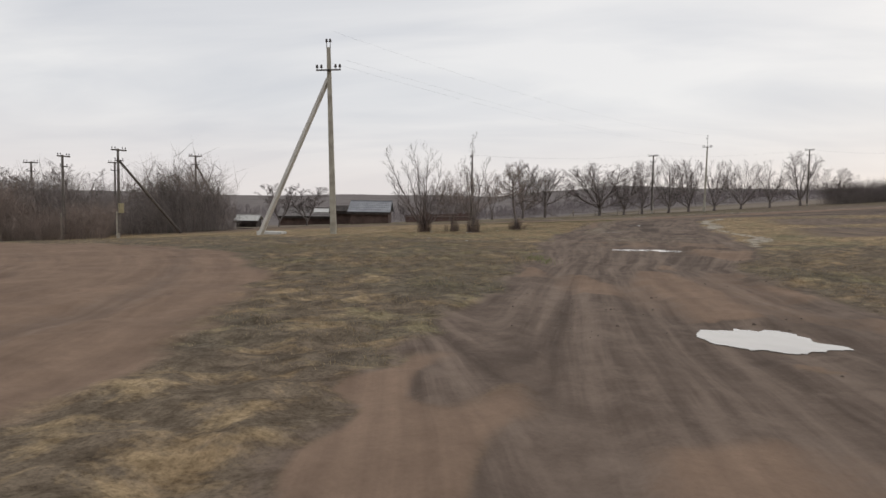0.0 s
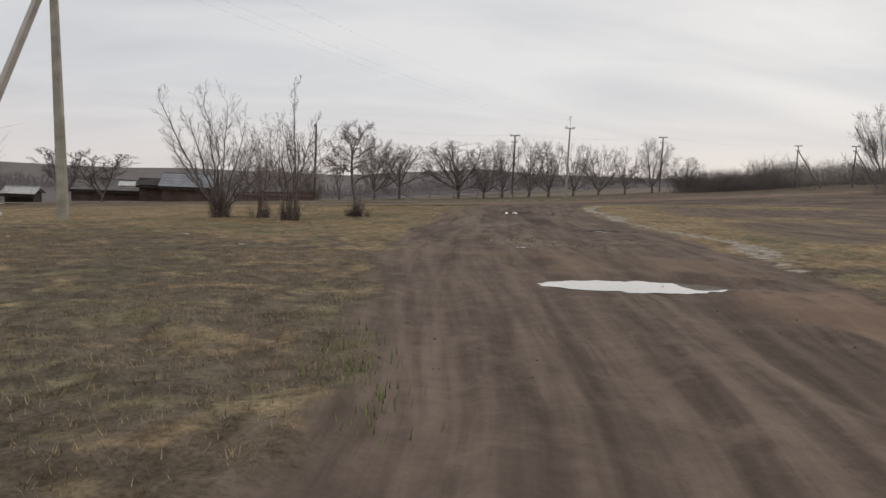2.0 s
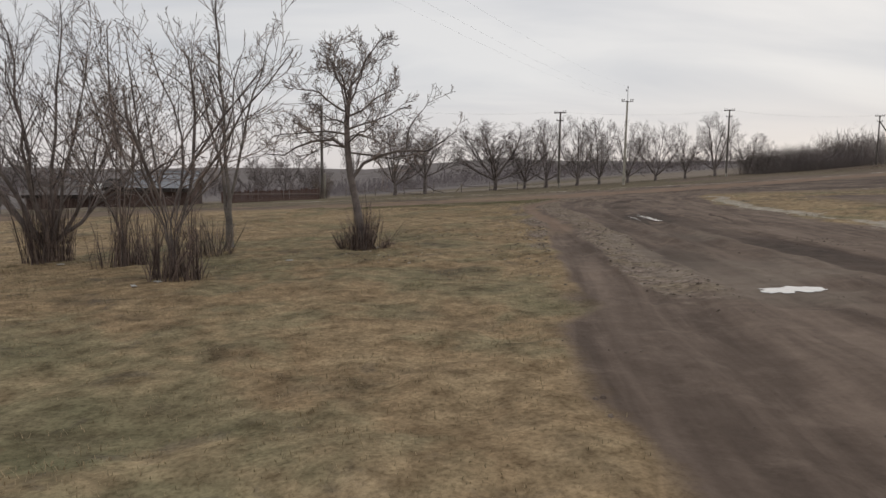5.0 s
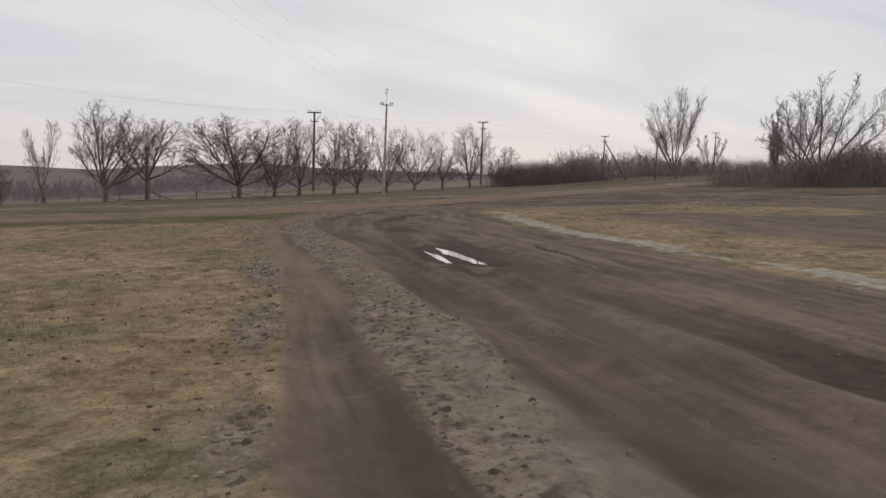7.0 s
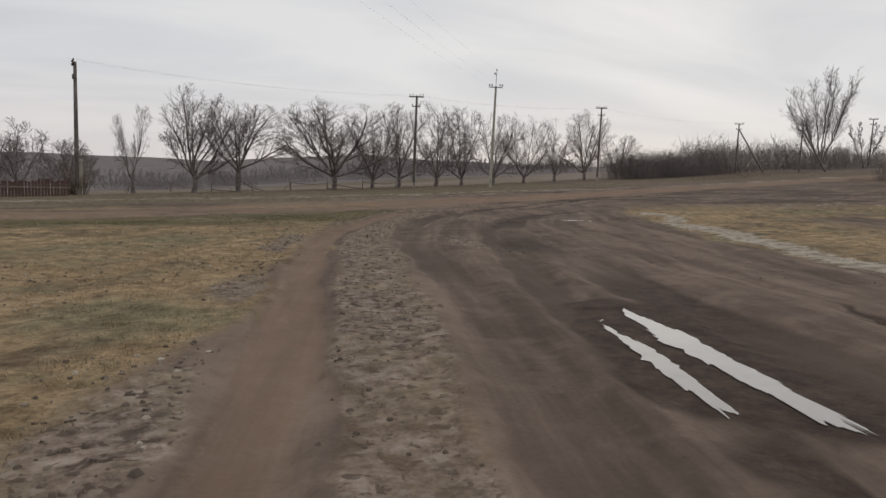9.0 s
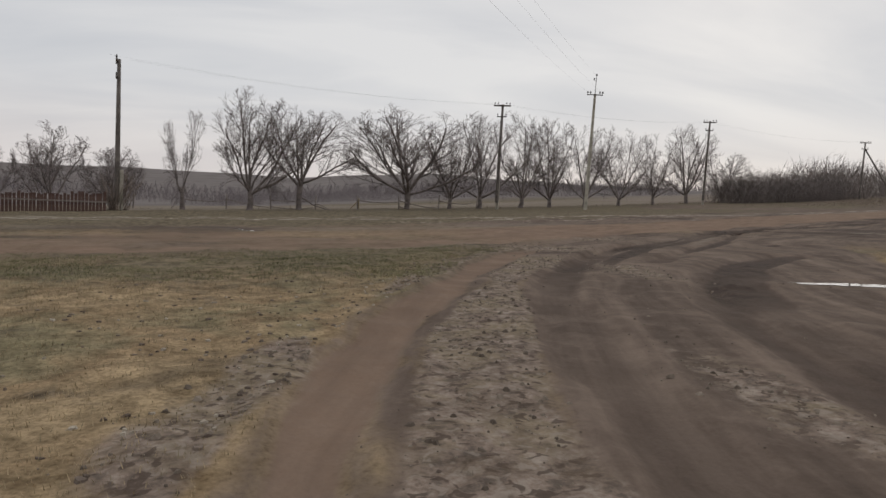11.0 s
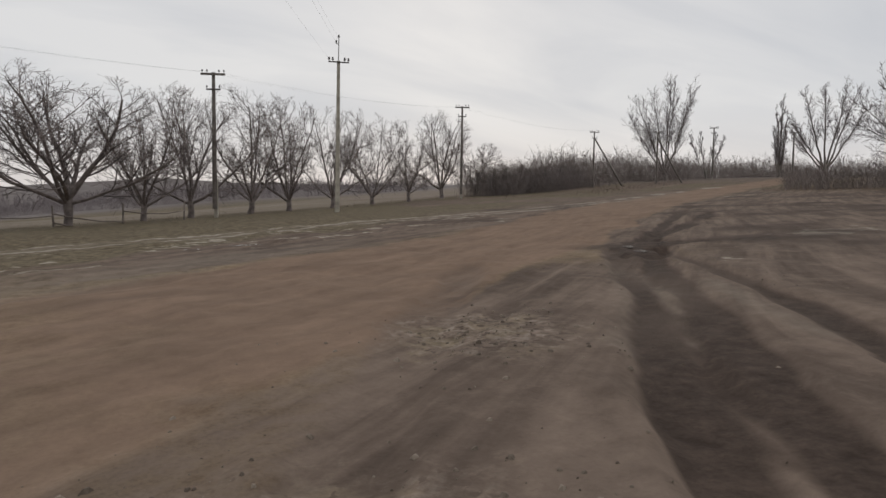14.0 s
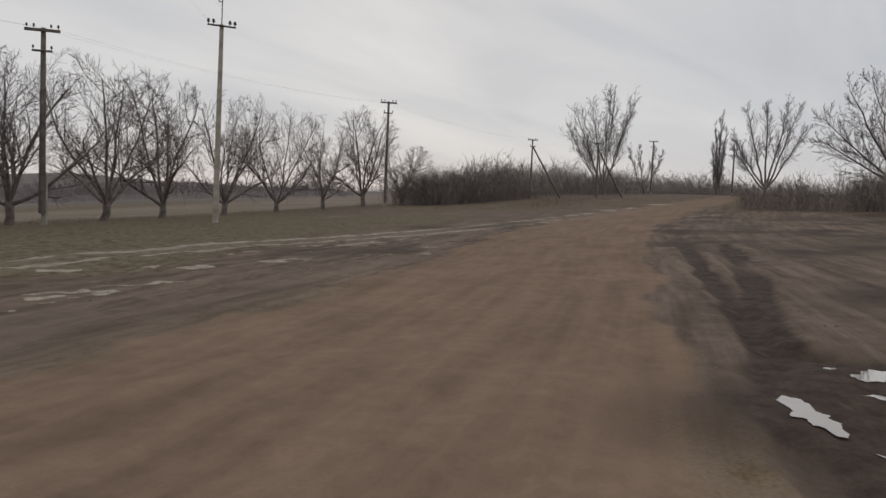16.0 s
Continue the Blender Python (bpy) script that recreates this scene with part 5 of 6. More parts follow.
# ---- hedges, thickets and far scrub ----
def brake(name, line, width, height, count, seed, mat, label, thick=1.0, uneven=0.35, kids=5, taper=0.0):
    """A belt of bare bushes: many forked stems along a line."""
    rng = random.Random(seed)
    V, F = [], []

    def spike(p, q, r):
        b = len(V)
        d = (q - p).normalized()
        a = d.cross(Vector((0.3, 0.9, 0.1))).normalized()
        c = d.cross(a)
        for t in (0, 2.09, 4.19):
            V.append(tuple(p + (a * math.cos(t) + c * math.sin(t)) * r))
        V.append(tuple(q))
        F.extend(((b, b + 1, b + 3), (b + 1, b + 2, b + 3), (b + 2, b, b + 3)))

    seg = list(zip(line, line[1:]))
    lens = [math.dist(a, b) for a, b in seg]
    xs, ys, low = [], [], []
    for _ in range(count):
        t = rng.random() * sum(lens)
        end = min(1.0, (sum(lens) - t) / (taper * sum(lens))) if taper else 1.0
        for (a, b), l in zip(seg, lens):
            if t <= l:
                break
            t -= l
        f = min(t / l, 1)
        o = max(-0.7 * width, min(0.7 * width, rng.gauss(0, width / 2.5)))
        low.append((0.45 + 0.55 * math.sqrt(1 - (o / (0.72 * width)) ** 2)) * (0.3 + 0.7 * end))
        nx, ny = -(b[1] - a[1]) / l, (b[0] - a[0]) / l
        xs.append(a[0] + (b[0] - a[0]) * f + nx * o)
        ys.append(a[1] + (b[1] - a[1]) * f + ny * o)
    X, Y = np.array(xs), np.array(ys)
    Z = lay_ground(X, Y)[0]
    H = height * np.array(low) * (1 + uneven * vnoise(X * 0.23, Y * 0.23, seed) + 0.5 * uneven * vnoise(X * 0.8, Y * 0.8, seed + 1))
    for x, y, z, h in zip(X, Y, Z, H):
        p = Vector((x, y, z - 0.1))
        h *= rng.uniform(0.6, 1.05)
        m = p + Vector((rng.gauss(0, 0.16) * h, rng.gauss(0, 0.16) * h, h * rng.uniform(0.35, 0.55)))
        q = m + Vector((rng.uniform(-0.26, 0.26) * h, rng.uniform(-0.26, 0.26) * h, h * 0.38))
        r = 0.011 * h * thick
        spike(p, m + (q - m) * 0.15, r)
        spike(m, q, r * 0.7)
        for _ in range(kids):
            s = p.lerp(m, rng.uniform(0.3, 1)) if rng.random() < 0.5 else m.lerp(q, rng.random() * 0.7)
            spike(s, s + Vector((rng.gauss(0, 0.13) * h, rng.gauss(0, 0.13) * h, rng.uniform(0.04, 0.24) * h)), r * 0.5)
    me = mesh_from(name, V, F)
    me.materials.append(mat)
    ob = new(name, me)
    return tagged(ob, label, "bushes", kind="stuff")


brake("hedge", [(49, 93), (56, 95.5), (66, 101), (74, 106)], 5, 4.9, 3100, 31, M_HEDGE, "dark dense bare hedge beside the dirt road", 0.36, 0.3, 12)
brake("hedge", [(70, 108), (90, 118), (120, 122), (170, 120)], 12, 5.8, 4800, 32, M_THICKET, "dark bare bushes along the rise", 0.6, 0.45, 6)
brake("hedge", [(95, 112), (115, 104), (140, 100), (190, 96)], 10, 4.8, 3400, 33, M_THICKET, "dark bare bushes along the rise", 0.6, 0.45, 6)
brake("thicket", [(65.5, 67.5), (68, 63.5), (71, 58), (80, 52), (100, 44)], 7, 4.0, 5000, 34, M_THICKET, "tangled bare thicket on a low bank", 0.55, 0.75, 8)
brake("thicket", [(71, 60), (75, 56.5), (84, 52)], 6, 4.8, 2200, 47, M_THICKET, "high tangled thicket on a low bank", 0.5, 0.5, 9)
brake("thicket", [(60, 66), (63, 61), (67, 55), (74, 50)], 3, 0.8, 900, 35, M_REED, "dry brown weeds before the thicket", 0.7, 0.5)
# far belts, with haze painted into their twig colour
brake("scrub_belt", [(-40, 235), (5, 205), (42, 168), (75, 150)], 14, 3.8, 3600, 36, M_HAZED_SCRUB, "far belt of grey-brown bare scrub", 0.5, 0.3, 9)
brake("scrub_belt", [(-280, 320), (-90, 325), (30, 270), (140, 230)], 60, 4.0, 3600, 37, M_HAZED_SCRUB, "far belt of grey-brown bare scrub", 1.5, 0.5, 6)
brake("scrub_belt", [(-400, 330), (-100, 350), (100, 360), (330, 330)], 130, 6.0, 4500, 38, M_HAZED_SCRUB, "distant bare woods under the ridge", 3.6, 0.5, 4)
brake("scrub_belt", [(-64, 29), (-52, 32), (-44, 35), (-37, 39), (-33, 41.2)], 7, 6.4, 4300, 39, M_THICKET, "dense bare bushes behind the farm road", 0.38, 0.6, 9, 0.12)
brake("scrub_belt", [(-120, 20), (-90, 40), (-66, 60), (-45, 66)], 14, 4.4, 2400, 40, M_HAZED_SCRUB, "dense bare bushes behind the farm", 0.8, 0.5, 8)
brake("scrub_belt", [(-54, 22), (-46, 25.5), (-39.5, 29)], 5, 4.8, 3000, 48, M_HAZEL, "brown bare bushes by the farm road", 0.4, 0.5, 9)
brake("verge_weeds", [(-16, 62), (-4, 65), (8, 69.5), (22, 78), (44, 92)], 3.5, 0.45, 1500, 43, M_REED, "dry weeds under the row of trees", 1.4, 0.6, 3)
brake("verge_weeds", [(46, 78), (60, 84), (74, 96), (84, 96)], 8, 0.6, 1300, 44, M_REED, "dry weeds on the roadside rise", 1.6, 0.6, 3)

# trees on the rise; their twigs share the haze-greyed colour
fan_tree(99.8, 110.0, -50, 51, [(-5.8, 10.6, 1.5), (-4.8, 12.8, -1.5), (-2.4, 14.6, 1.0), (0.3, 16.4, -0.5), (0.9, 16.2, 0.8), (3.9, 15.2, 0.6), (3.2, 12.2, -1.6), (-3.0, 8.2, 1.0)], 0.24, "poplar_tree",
         "tall bare tree with several steep stems", "", 30, 0.24, 0.013, M_PALEBARK, 0.25, 30, 0.9, 0.07, twigs=M_HAZED_SCRUB, slim=0.3)
fan_tree(113, 97.5, -45, 52, [(0.15, 13.4, 0.1), (-0.8, 11.2, 0.2), (0.85, 10.6, -0.2), (0.1, 12.2, 0.5), (-0.5, 9.6, -0.5), (1.0, 8.4, 0.3), (-1.1, 7.5, 0)], 0.2, "lombardy_poplar", "narrow columnar bare poplar on the rise", "", 16, 0.15, 0.02, M_PALEBARK, 0.1, 15, 0.7, 0.05, twigs=M_HAZED_SCRUB, slim=0.3)
fan_tree(104.2, 105.2, -48, 53, [(-2.6, 7.0, 0.5), (-1.2, 7.6, -0.5), (1.4, 7.6, 0.4), (2.6, 6.6, -0.3)], 0.16, "poplar_tree", "small bare tree on the rise", "", 16, 0.2, 0.02, M_PALEBARK, 0.3, 28, 0.8, 0.12, twigs=M_HAZED_SCRUB, slim=0.3)
fan_tree(104.5, 85.3, -48, 60, [(-2.8, 12.4, 0.8), (-0.6, 12.8, -0.8), (-4.4, 8.0, 0.4), (2.6, 13.2, 0.4), (3.6, 12.4, -0.8), (5.0, 9.6, 0.8), (-4.8, 6.8, -0.8)], 0.26, "thicket_tree", "tall bare forked tree rising behind the thicket", "trees in the thicket", 30, 0.2, 0.013, M_PALEBARK, 0.3, 32, 0.9, 0.12, twigs=M_HAZED_SCRUB, slim=0.3)
fan_tree(72.0, 57.6, -58, 61, [(-6.0, 7.2, 0.8), (-4.8, 9.2, -1.0), (-3.0, 10.6, 1.0), (-0.4, 12.0, -0.6), (2.8, 11.8, 0.6), (5.8, 9.6, -1.2), (-6.2, 5.6, 1.0), (6.6, 7.4, 1.4)], 0.2, "thicket_tree", "broad bare tree with long spreading limbs", "trees in the thicket", 28, 0.2, 0.012, M_PALEBARK, 0.25, 44, 0.9, 0.16, twigs=M_HAZED_SCRUB, slim=0.3)
fan_tree(88, 50, -70, 63, [(-4.5, 9.6, 0.8), (-2.0, 11.5, -1.0), (1.4, 12.0, 1.0), (4.2, 10.0, -0.6)], 0.26, "thicket_tree", "bare spreading tree rising from the thicket", "trees in the thicket", 20, 0.24, 0.015, M_PALEBARK, 0.2, 42, 0.85, 0.14, twigs=M_HAZED_SCRUB, slim=0.3)
for k, (x, y, h) in enumerate([(-48, 34, 7.5), (-55, 33, 7.0), (-42, 40, 6.0), (-30, 46, 5.0), (-27, 47, 4.6), (-60, 44, 8)]):
    upright_tree(x, y, h, 80 + k, "farm_tree", 4, 0.4, M_BARK, "bare tree behind the farm road", 0.009, 0.15, "trees round the farm", h * 0.9, 0.015)
for k, (x, y, h) in enumerate([(-14.5, 57, 4.2), (-12.0, 58.5, 5.0), (-17.0, 56.0, 3.4), (-9.8, 61.0, 4.0), (-15.8, 66, 5.0), (-11.5, 66, 4.4)]):
    orchard_tree(x, y, h, h * 0.9, 140 + k, 4)
shrub(-8.9, 59.2, 2.6, 2.0, 90, M_REED, 70, thick=0.5)


# ---- fences ----
def rail_fence(points, height, label):
    ob = thing("rail_fence", *points[0])
    o = ob.location
    rng = random.Random(7)
    tops = []
    for x, y in points:
        z = ground_z(x, y)
        tb = Tubes()
        lean = Vector((rng.gauss(0, 0.06), rng.gauss(0, 0.06), 0))
        p = Vector((x, y, z - 0.2)) - o
        tb.add([p, p + Vector((0, 0, height + 0.2)) + lean], [0.055, 0.045], 6)
        part("post", tb.mesh("post", M_RAIL), ob)
        tops.append(p + Vector((0, 0, height * 0.82)) + lean)
    for k, (a, b) in enumerate(zip(tops, tops[1:])):
        if k in (3, 7):
            continue
        for dz in ((0,) if k % 3 else (0, -0.45)):
            tb = Tubes()
            sag = rng.uniform(0.05, 0.2)
            e = b + Vector((0, -0.06, dz - (0.55 if k % 4 == 1 else rng.uniform(0, 0.2))))
            c = a + Vector((0, -0.06, dz))
            tb.add([c, c.lerp(e, 0.3) - Vector((0, 0, 0.8 * sag)), c.lerp(e, 0.65) - Vector((0, 0, sag)), e], [0.038, 0.033, 0.03, 0.02], 5)
            part("rail", tb.mesh("rail", M_RAIL), ob)
    return tagged(ob, label, "fence")


rail_fence([(-20 + 3.1 * k, 67.5 + 0.10 * k + (0.05 * (k - 5) ** 2 if k > 5 else 0)) for k in range(12)], 1.05, "sagging grey pole fence along the field")


def fallen_branch(x, y):
    """A torn-off limb that leans from the tree's fork to the ground."""
    ob = thing("fallen_branch", x, y)
    o, V = ob.location, Vector
    path = [(-1.75, 0.1, 0.95), (-1.25, 0.02, 0.72), (-0.75, -0.05, 0.35), (-0.3, -0.08, 0.2), (0.2, 0, 0.03), (0.75, 0.05, 0.0)]
    side = [(-0.75, -0.05, 0.35), (-0.35, -0.2, 0.38), (0.1, -0.25, 0.2), (0.3, -0.3, 0.02)]
    for name, pts, r0 in (("limb", path, 0.06), ("side_shoot", side, 0.03)):
        tb = Tubes()
        tb.add([V((px, py, ground_z(x + px, y + py) - o.z + pz)) for px, py, pz in pts], [r0 * (1 - 0.7 * k / (len(pts) - 1)) for k in range(len(pts))], 6)
        part(name, tb.mesh(name, M_BARK), ob)
    return tagged(ob, "torn dark branch leaning from a tree to the grass", "branch")


def braced_stake(x, y):
    """A short weathered stake with a raking brace."""
    ob = thing("stake", x, y)
    for name, a, b, r in (("post", (0, 0, -0.2), (0.02, 0, 0.8), 0.05), ("brace", (-0.62, 0, -0.05), (-0.02, 0, 0.6), 0.03)):
        tb = Tubes()
        tb.add([Vector(a), (Vector(a) + Vector(b)) / 2, Vector(b)], [r, r, r * 0.9], 6)
        part(name, tb.mesh(name, M_STAKE), ob)
    return tagged(ob, "short yellowish wooden stake with a raking brace", "stake")


fallen_branch(2.4, 65.3)
braced_stake(4.85, 70.0)


def plank_fence(a, b, height, label):
    ob = thing("plank_fence", *a)
    o = ob.location
    rng = random.Random(9)
    n = int(math.dist(a, b) / 0.17)
    ang = Matrix.Rotation(math.atan2(b[1] - a[1], b[0] - a[0]), 4, "Z")
    me_list = []
    for k in range(4):
        bm = bmesh.new()
        h = height * rng.uniform(0.85, 1.08)
        box_bm(bm, (0.14, 0.03, h), (0, 0, h / 2))
        me_list.append(bm_mesh("plank", bm, M_RUSTFENCE))
    for k in range(n):
        x, y = a[0] + (b[0] - a[0]) * k / n, a[1] + (b[1] - a[1]) * k / n
        pl = part("plank", me_list[rng.randrange(4)], ob)
        pl.matrix_local = Matrix.Translation((x - o.x, y - o.y, terrain(np.array(x), np.array(y)) - o.z - 0.04)) @ ang @ Matrix.Rotation(rng.gauss(0, 0.02), 4, "Y")
    mid = ((a[0] + b[0]) / 2 - o.x, (a[1] + b[1]) / 2 - o.y, (float(terrain(np.array(b[0]), np.array(b[1]))) - o.z) / 2 + height * 0.6)
    box("rail", (math.dist(a, b), 0.05, 0.08), mid, M_RAIL, ob, turn=ang)
    return tagged(ob, label, "fence")


plank_fence((-16.6, 54.0), (-8.9, 57.6), 1.05, "low reddish-brown plank fence by the road")


# ---- farm buildings ----
def gable_house(x, y, turn, w, d, wall_h, roof_h, roof_mat, wall_mat, label, eave=0.5):
    """Low walls, pitched sheet roof with overhanging eaves; the ridge runs along w."""
    ob = thing("farm_building", x, y, float(terrain(np.array(x), np.array(y))) - 0.1, turn)
    t = 0.3
    box("wall", (w, t, wall_h), (0, -d / 2 + t / 2, wall_h / 2), wall_mat, ob)
    box("wall", (w, t, wall_h), (0, d / 2 - t / 2, wall_h / 2), wall_mat, ob)
    for s in (-1, 1):
        bm = bmesh.new()
        xo, xi = s * (w / 2 - 0.003), s * (w / 2 - t)
        prof = [(-d / 2 + t, 0), (d / 2 - t, 0), (d / 2 - t, wall_h), (0, wall_h + roof_h - 0.15), (-d / 2 + t, wall_h)]
        A, B = [bm.verts.new((xo, py, pz)) for py, pz in prof], [bm.verts.new((xi, py, pz)) for py, pz in prof]
        bm.faces.new(A); bm.faces.new(B[::-1])
        for k in range(5):
            bm.faces.new((A[k], B[k], B[(k + 1) % 5], A[(k + 1) % 5]))
        bmesh.ops.recalc_face_normals(bm, faces=bm.faces[:])
        part("gable_wall", bm_mesh("gable_wall", bm, wall_mat), ob)
    run = d / 2 + eave
    drop = roof_h * run / (d / 2)
    ln = math.hypot(run, drop)
    for s in (-1, 1):
        rows = 5
        for r in range(rows):
            f0, f1 = r / rows, (r + 1) / rows + 0.02
            bm = bmesh.new()
            n = 24
            vs = []
            for f, lift in ((f0, 0.03), (f1, 0.055)):
                row = []
                for k in range(n * 2 + 1):
                    xx = (k / (n * 2) - 0.5) * (w + 2 * eave * 0.6)
                    row.append(bm.verts.new((xx, s * run * f, wall_h + roof_h - drop * f + lift + 0.025 * (k % 2))))
                vs.append(row)
            for k in range(n * 2):
                bm.faces.new((vs[0][k], vs[0][k + 1], vs[1][k + 1], vs[1][k]))
            ex = bmesh.ops.extrude_face_region(bm, geom=bm.faces[:])
            for v in ex["geom"]:
                if isinstance(v, bmesh.types.BMVert):
                    v.co.z -= 0.03
            bmesh.ops.recalc_face_normals(bm, faces=bm.faces[:])
            part("roof_sheet", bm_mesh("roof_sheet", bm, roof_mat), ob)
    box("ridge_cap", (w + eave * 1.2, 0.3, 0.06), (0, 0, wall_h + roof_h + 0.06), roof_mat, ob)
    box("eave_board", (w + eave, 0.05, 0.28), (0, -run + 0.06, wall_h + roof_h - drop - 0.14), M_DARKWALL, ob)
    return tagged(ob, label, "building", "farm buildings")


gable_house(-21.0, 53.8, 8, 4.6, 5.0, 1.8, 1.1, M_ROOFPALE, M_BRICK, "low brick farm building with grey sheet roof")
barn = gable_house(-31.5, 61.0, 14, 7.6, 6.0, 1.5, 0.95, M_ROOF, M_BRICK, "low dark farm building with a white sheet on its roof")
box("roof_patch", (2.6, 1.5, 0.04), (1.9, -1.4, 2.12), M_SLAB, barn, turn=Matrix.Rotation(math.atan2(0.95, 3.0), 4, "X"), label="white loose roofing sheet")
gable_house(-24.8, 57.0, 10, 4.2, 3.6, 1.9, 0.5, M_DARKWALL, M_BRICK, "low dark lean-to shed with flat roof")
gable_house(-35.6, 50.2, 10, 2.4, 2.4, 1.1, 0.45, M_SLAB, M_DARKWALL, "small low shed with a whitish roof")


# ---- grass, clods and litter ----
def scatter_blades(seed, count, x0, x1, y0, y1, hmin, hmax, mat=M_BLADE):
    rng = np.random.default_rng(seed)
    x, y = rng.uniform(x0, x1, count), rng.uniform(y0, y1, count)
    z, mud, och, wet, pale = lay_ground(x, y)
    keep = (np.maximum(mud, och) < 0.25 + 0.25 * rng.random(count)) & (0.5 + 0.5 * vnoise(x * 0.7, y * 0.7, 70) + 0.25 * vnoise(x * 2.5, y * 2.5, 71) > 0.35 * rng.random(count) + 0.12)
    x, y, z = x[keep], y[keep], z[keep]
    n = len(x)
    V = np.zeros((n, 5, 3, 3))
    for k in range(5):
        t, lean = rng.uniform(0, 2 * np.pi, n), rng.uniform(0.3, 1.3, n)
        h = rng.uniform(hmin, hmax, n) * (0.75 + 0.5 * vnoise(x * 0.5, y * 0.5, 72))
        ox, oy = rng.normal(0, 0.035, n), rng.normal(0, 0.035, n)
        wx, wy = -np.sin(t) * 0.003, np.cos(t) * 0.003
        V[:, k, 0] = np.stack([x + ox - wx, y + oy - wy, z - 0.01], 1)
        V[:, k, 1] = np.stack([x + ox + wx, y + oy + wy, z - 0.01], 1)
        V[:, k, 2] = np.stack([x + ox + np.cos(t) * h * lean, y + oy + np.sin(t) * h * lean, z + h], 1)
    V = V.reshape(-1, 3)
    me = bpy.data.meshes.new("grass")
    m = len(V)
    me.vertices.add(m); me.vertices.foreach_set("co", V.astype(np.float32).ravel())
    me.loops.add(m); me.loops.foreach_set("vertex_index", np.arange(m, dtype=np.int32))
    me.polygons.add(m // 3); me.polygons.foreach_set("loop_start", np.arange(0, m, 3, dtype=np.int32))
    me.update(calc_edges=True)
    me.materials.append(mat)
    return tagged(new("grass", me), "short green and olive winter grass" if mat is M_SWARD else "short dry olive and straw-coloured winter grass", "grass", kind="stuff")


scatter_blades(1, 70000, -9, 6, -22, 16, 0.012, 0.04)
scatter_blades(2, 28000, -6, 8, 16, 28, 0.012, 0.04)
scatter_blades(22, 36000, -6, 9, 28, 36, 0.014, 0.05, M_SWARD)
scatter_blades(3, 20000, -26, -6, -16, 45, 0.03, 0.08)
scatter_blades(4, 16000, 6, 34, -6, 40, 0.03, 0.08)


def green_tuft_line(a, b, seed, count):
    rng = random.Random(seed)
    V, F = [], []
    for _ in range(count):
        f = rng.random()
        x, y = a[0] + (b[0] - a[0]) * f + rng.gauss(0, 0.13), a[1] + (b[1] - a[1]) * f + rng.gauss(0, 0.13)
        z = float(terrain(np.array(x), np.array(y)))
        t, h = rng.random() * 6.28, rng.uniform(0.03, 0.07)
        i = len(V)
        V += [(x - 0.006 * math.sin(t), y + 0.006 * math.cos(t), z - 0.03), (x + 0.006 * math.sin(t), y - 0.006 * math.cos(t), z - 0.03), (x + math.cos(t) * h * 0.5, y + math.sin(t) * h * 0.5, z + h)]
        F.append((i, i + 1, i + 2))
    me = mesh_from("green_grass", V, F)
    me.materials.append(M_GREEN)
    return tagged(new("green_grass", me), "narrow streak of fresh green grass beside the track", "grass", kind="stuff")


green_tuft_line((-0.45, -13.2), (-0.6, -11.2), 4, 350)


def scatter_clods(seed, count, mat, loose=False):
    rng = np.random.default_rng(seed)
    x, y = (rng.uniform(-1, 12, count), rng.uniform(-4, 37, count)) if loose else (rng.uniform(-3, 26, count), rng.uniform(-22, 50, count))
    z, mud, och, wet, pale = lay_ground(x, y)
    if loose:
        keep = rubble_cover(x, y) * (0.75 + 0.5 * vnoise(x * 1.5, y * 1.5, 77)) > rng.random(count)
    else:
        keep = (mud > 0.4) & (vnoise(x * 0.6, y * 0.6, 75) + 0.6 * vnoise(x * 2, y * 2, 76) > 0.15) & (wet < 0.5)
    x, y, z = x[keep], y[keep], z[keep]
    V, F = [], []
    for a, b, c in zip(x, y, z):
        r = 0.006 + (0.024 if loose else 0.018) * rng.random() ** 3
        i = len(V)
        t0 = rng.random() * 6.28
        for k in range(5):
            t = t0 + k * 1.2566
            q = r * rng.uniform(0.7, 1.3)
            V.append((a + math.cos(t) * q, b + math.sin(t) * q, c - 0.005))
        for k in range(3):
            t = t0 + k * 2.09
            V.append((a + math.cos(t) * r * 0.5, b + math.sin(t) * r * 0.5, c + r * rng.uniform(0.35, 0.8)))
        F += [(i, i + 1, i + 5), (i + 1, i + 2, i + 6, i + 5), (i + 2, i + 3, i + 6), (i + 3, i + 4, i + 7, i + 6), (i + 4, i, i + 5, i + 7), (i + 5, i + 6, i + 7)]
    me = mesh_from("mud_clods", V, F)
    me.materials.append(mat)
    return tagged(new("mud_clods", me), "loose crumbled clods between the ruts" if loose else "scattered dark clods of mud along the ruts", "mud clods", kind="stuff")


scatter_clods(5, 20000, M_CLOD)
scatter_clods(6, 80000, M_RUBBLE, True)


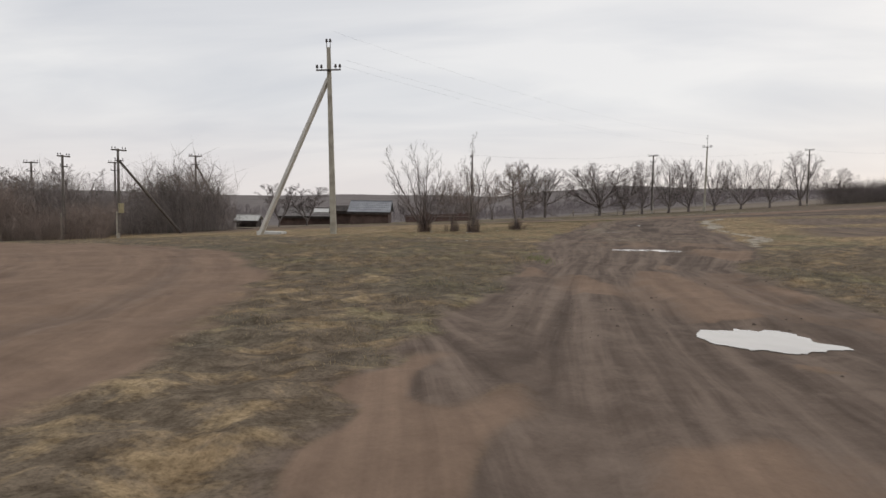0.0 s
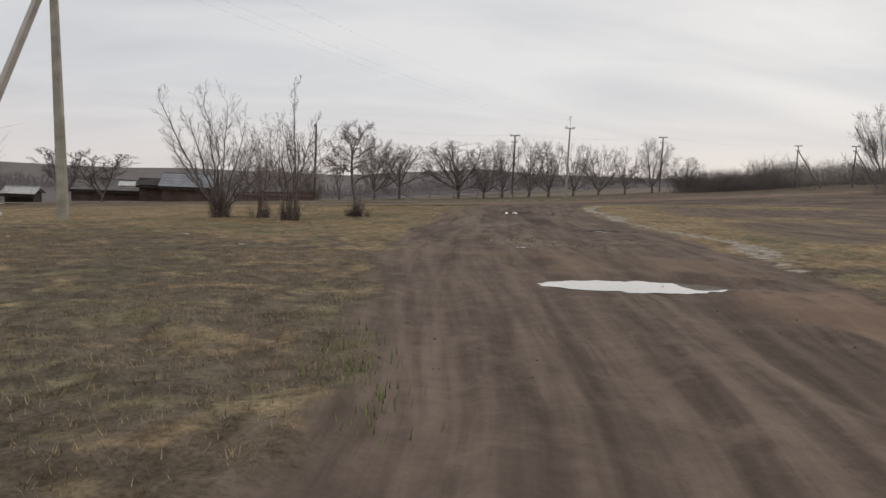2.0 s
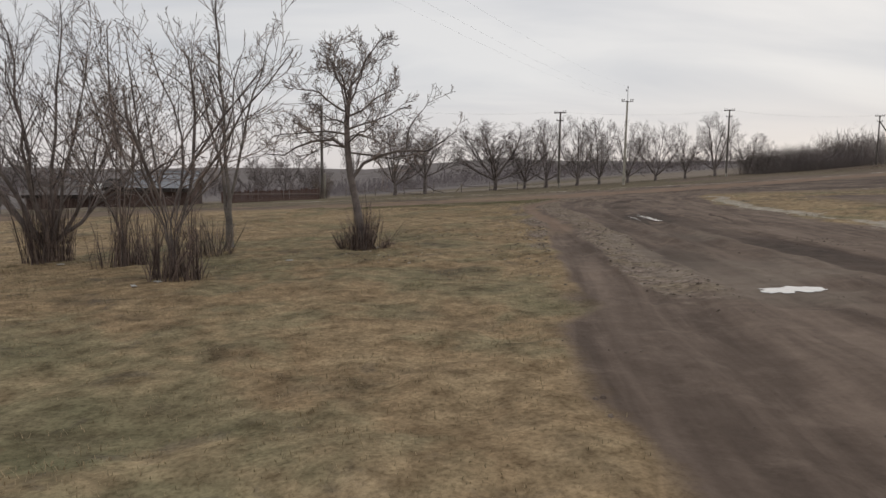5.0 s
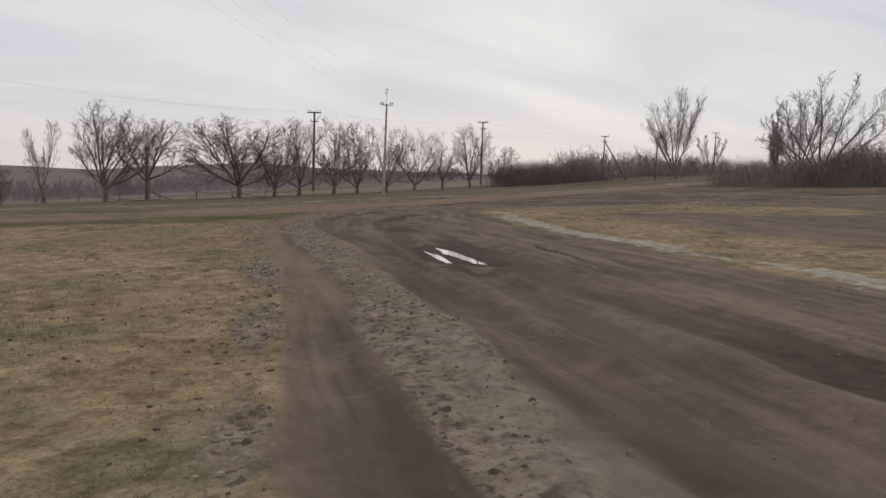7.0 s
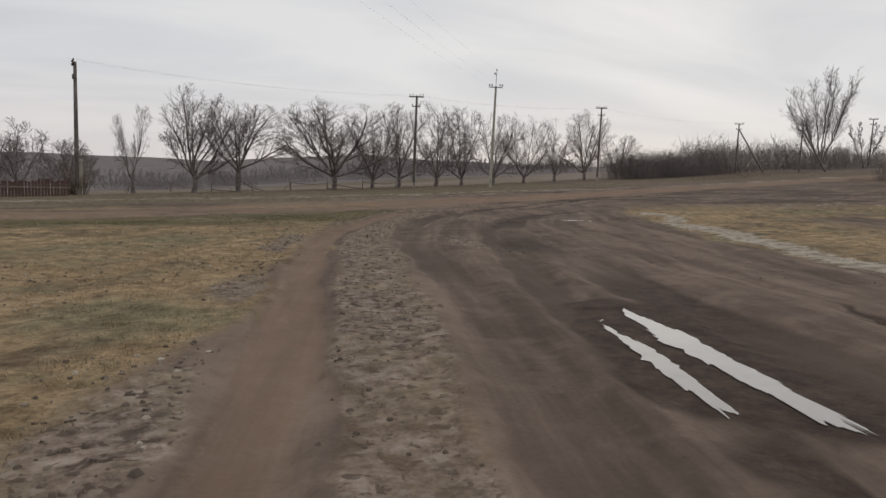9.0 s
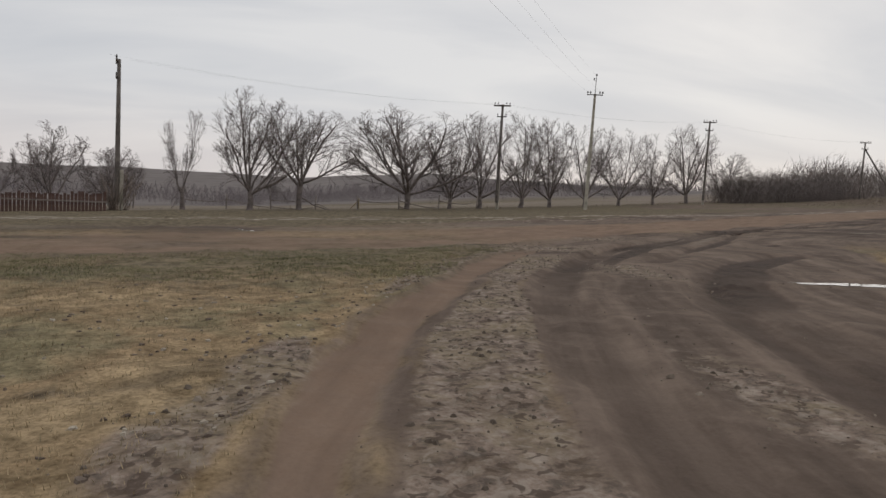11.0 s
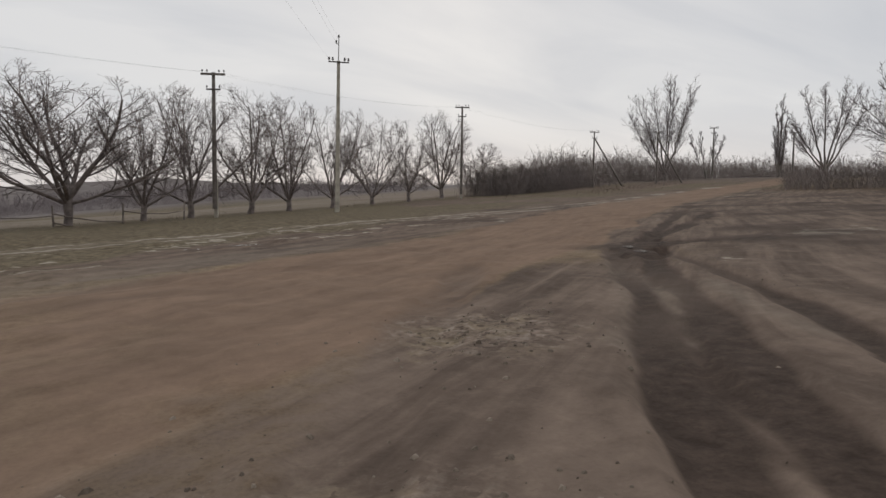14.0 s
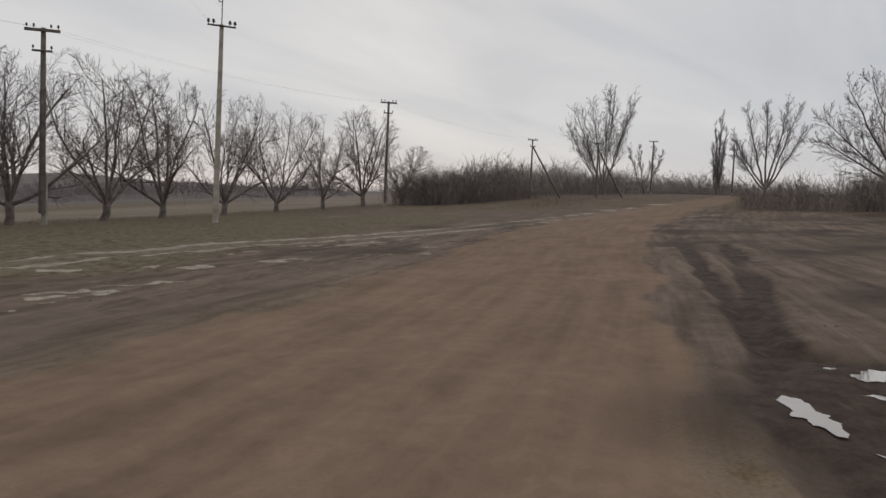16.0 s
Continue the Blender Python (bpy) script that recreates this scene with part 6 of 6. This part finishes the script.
def scatter_chips(seed, count, mat, label):
    """Kicked-out flakes of soil lying on the turf beside the ruts."""
    rng = np.random.default_rng(seed)
    y = rng.uniform(7, 30, count)
    x = np.interp(y, [p[1] for p in RUTS[0]], [p[0] for p in RUTS[0]]) - 0.4 - 3.2 * rng.random(count) ** 1.6
    keep = vnoise(x * 0.8, y * 0.8, 78) + 0.5 * vnoise(x * 2.3, y * 2.3, 79) > -0.1
    x, y = x[keep], y[keep]
    z = lay_ground(x, y)[0]
    V, F = [], []
    for a, b, c in zip(x, y, z):
        r, i, t0 = rng.uniform(0.007, 0.021), len(V), rng.random() * 6.28
        for lift, k_r in ((-0.006, 1.0), (0.012, 0.7)):
            for k in range(5):
                t, q = t0 + k * 1.2566, r * k_r * rng.uniform(0.6, 1.3)
                V.append((a + math.cos(t) * q * 1.5, b + math.sin(t) * q, c + lift * rng.uniform(0.6, 1.2)))
        F += [(i + k, i + (k + 1) % 5, i + 5 + (k + 1) % 5, i + 5 + k) for k in range(5)] + [tuple(i + 5 + k for k in range(5))]
    me = mesh_from("soil_flakes", V, F)
    me.materials.append(mat)
    return tagged(new("soil_flakes", me), label, "soil flakes", kind="stuff")


scatter_chips(11, 800, M_CLOD, "dark flakes of soil thrown onto the grass")
scatter_chips(12, 420, M_FLAKE, "pale dry flakes of soil on the grass")


def ground_slab(x, y, turn):
    bm = bmesh.new()
    box_bm(bm, (1.7, 0.55, 0.22), (0, 0, 0.05))
    bmesh.ops.bevel(bm, geom=bm.edges[:], offset=0.02, segments=2, affect="EDGES", profile=0.5)
    ob = new("concrete_slab", bm_mesh("concrete_slab", bm, M_SLAB))
    ob.location, ob.rotation_euler = (x, y, ground_z(x, y)), (0, 0, radians(turn))
    return tagged(ob, "pale concrete slab lying on the grass", "slab")


ground_slab(-15.7, 9.7, -12)


def litter(x, y, size, seed):
    rng = random.Random(seed)
    bm = bmesh.new()
    n = 4
    g = [[bm.verts.new(((i / n - 0.5) * size, (j / n - 0.5) * size * 0.5, 0.012 + rng.uniform(0, 0.25) * size * 0.4)) for i in range(n + 1)] for j in range(n + 1)]
    for j in range(n):
        for i in range(n):
            bm.faces.new((g[j][i], g[j][i + 1], g[j + 1][i + 1], g[j + 1][i]))
    ex = bmesh.ops.extrude_face_region(bm, geom=bm.faces[:])
    for v in ex["geom"]:
        if isinstance(v, bmesh.types.BMVert):
            v.co.z += 0.006
    bmesh.ops.recalc_face_normals(bm, faces=bm.faces[:])
    ob = new("litter", bm_mesh("litter", bm, M_LITTER))
    ob.location = (x, y, ground_z(x, y) - 0.004)
    ob.rotation_euler = (0, 0, rng.random() * 6)
    return tagged(ob, "crumpled white scrap lying on the grass", "litter", "scraps on the grass")


for k, (x, y) in enumerate([(-2.55, 7.6), (-3.75, 5.8), (-3.9, 5.5), (-2.9, -4.3), (-4.6, -1.8), (-1.2, -3), (-5.3, 3.2), (-6.1, 8.2), (-1.35, 9.0), (-7.5, -3.0)]):
    litter(x, y, 0.1, k)
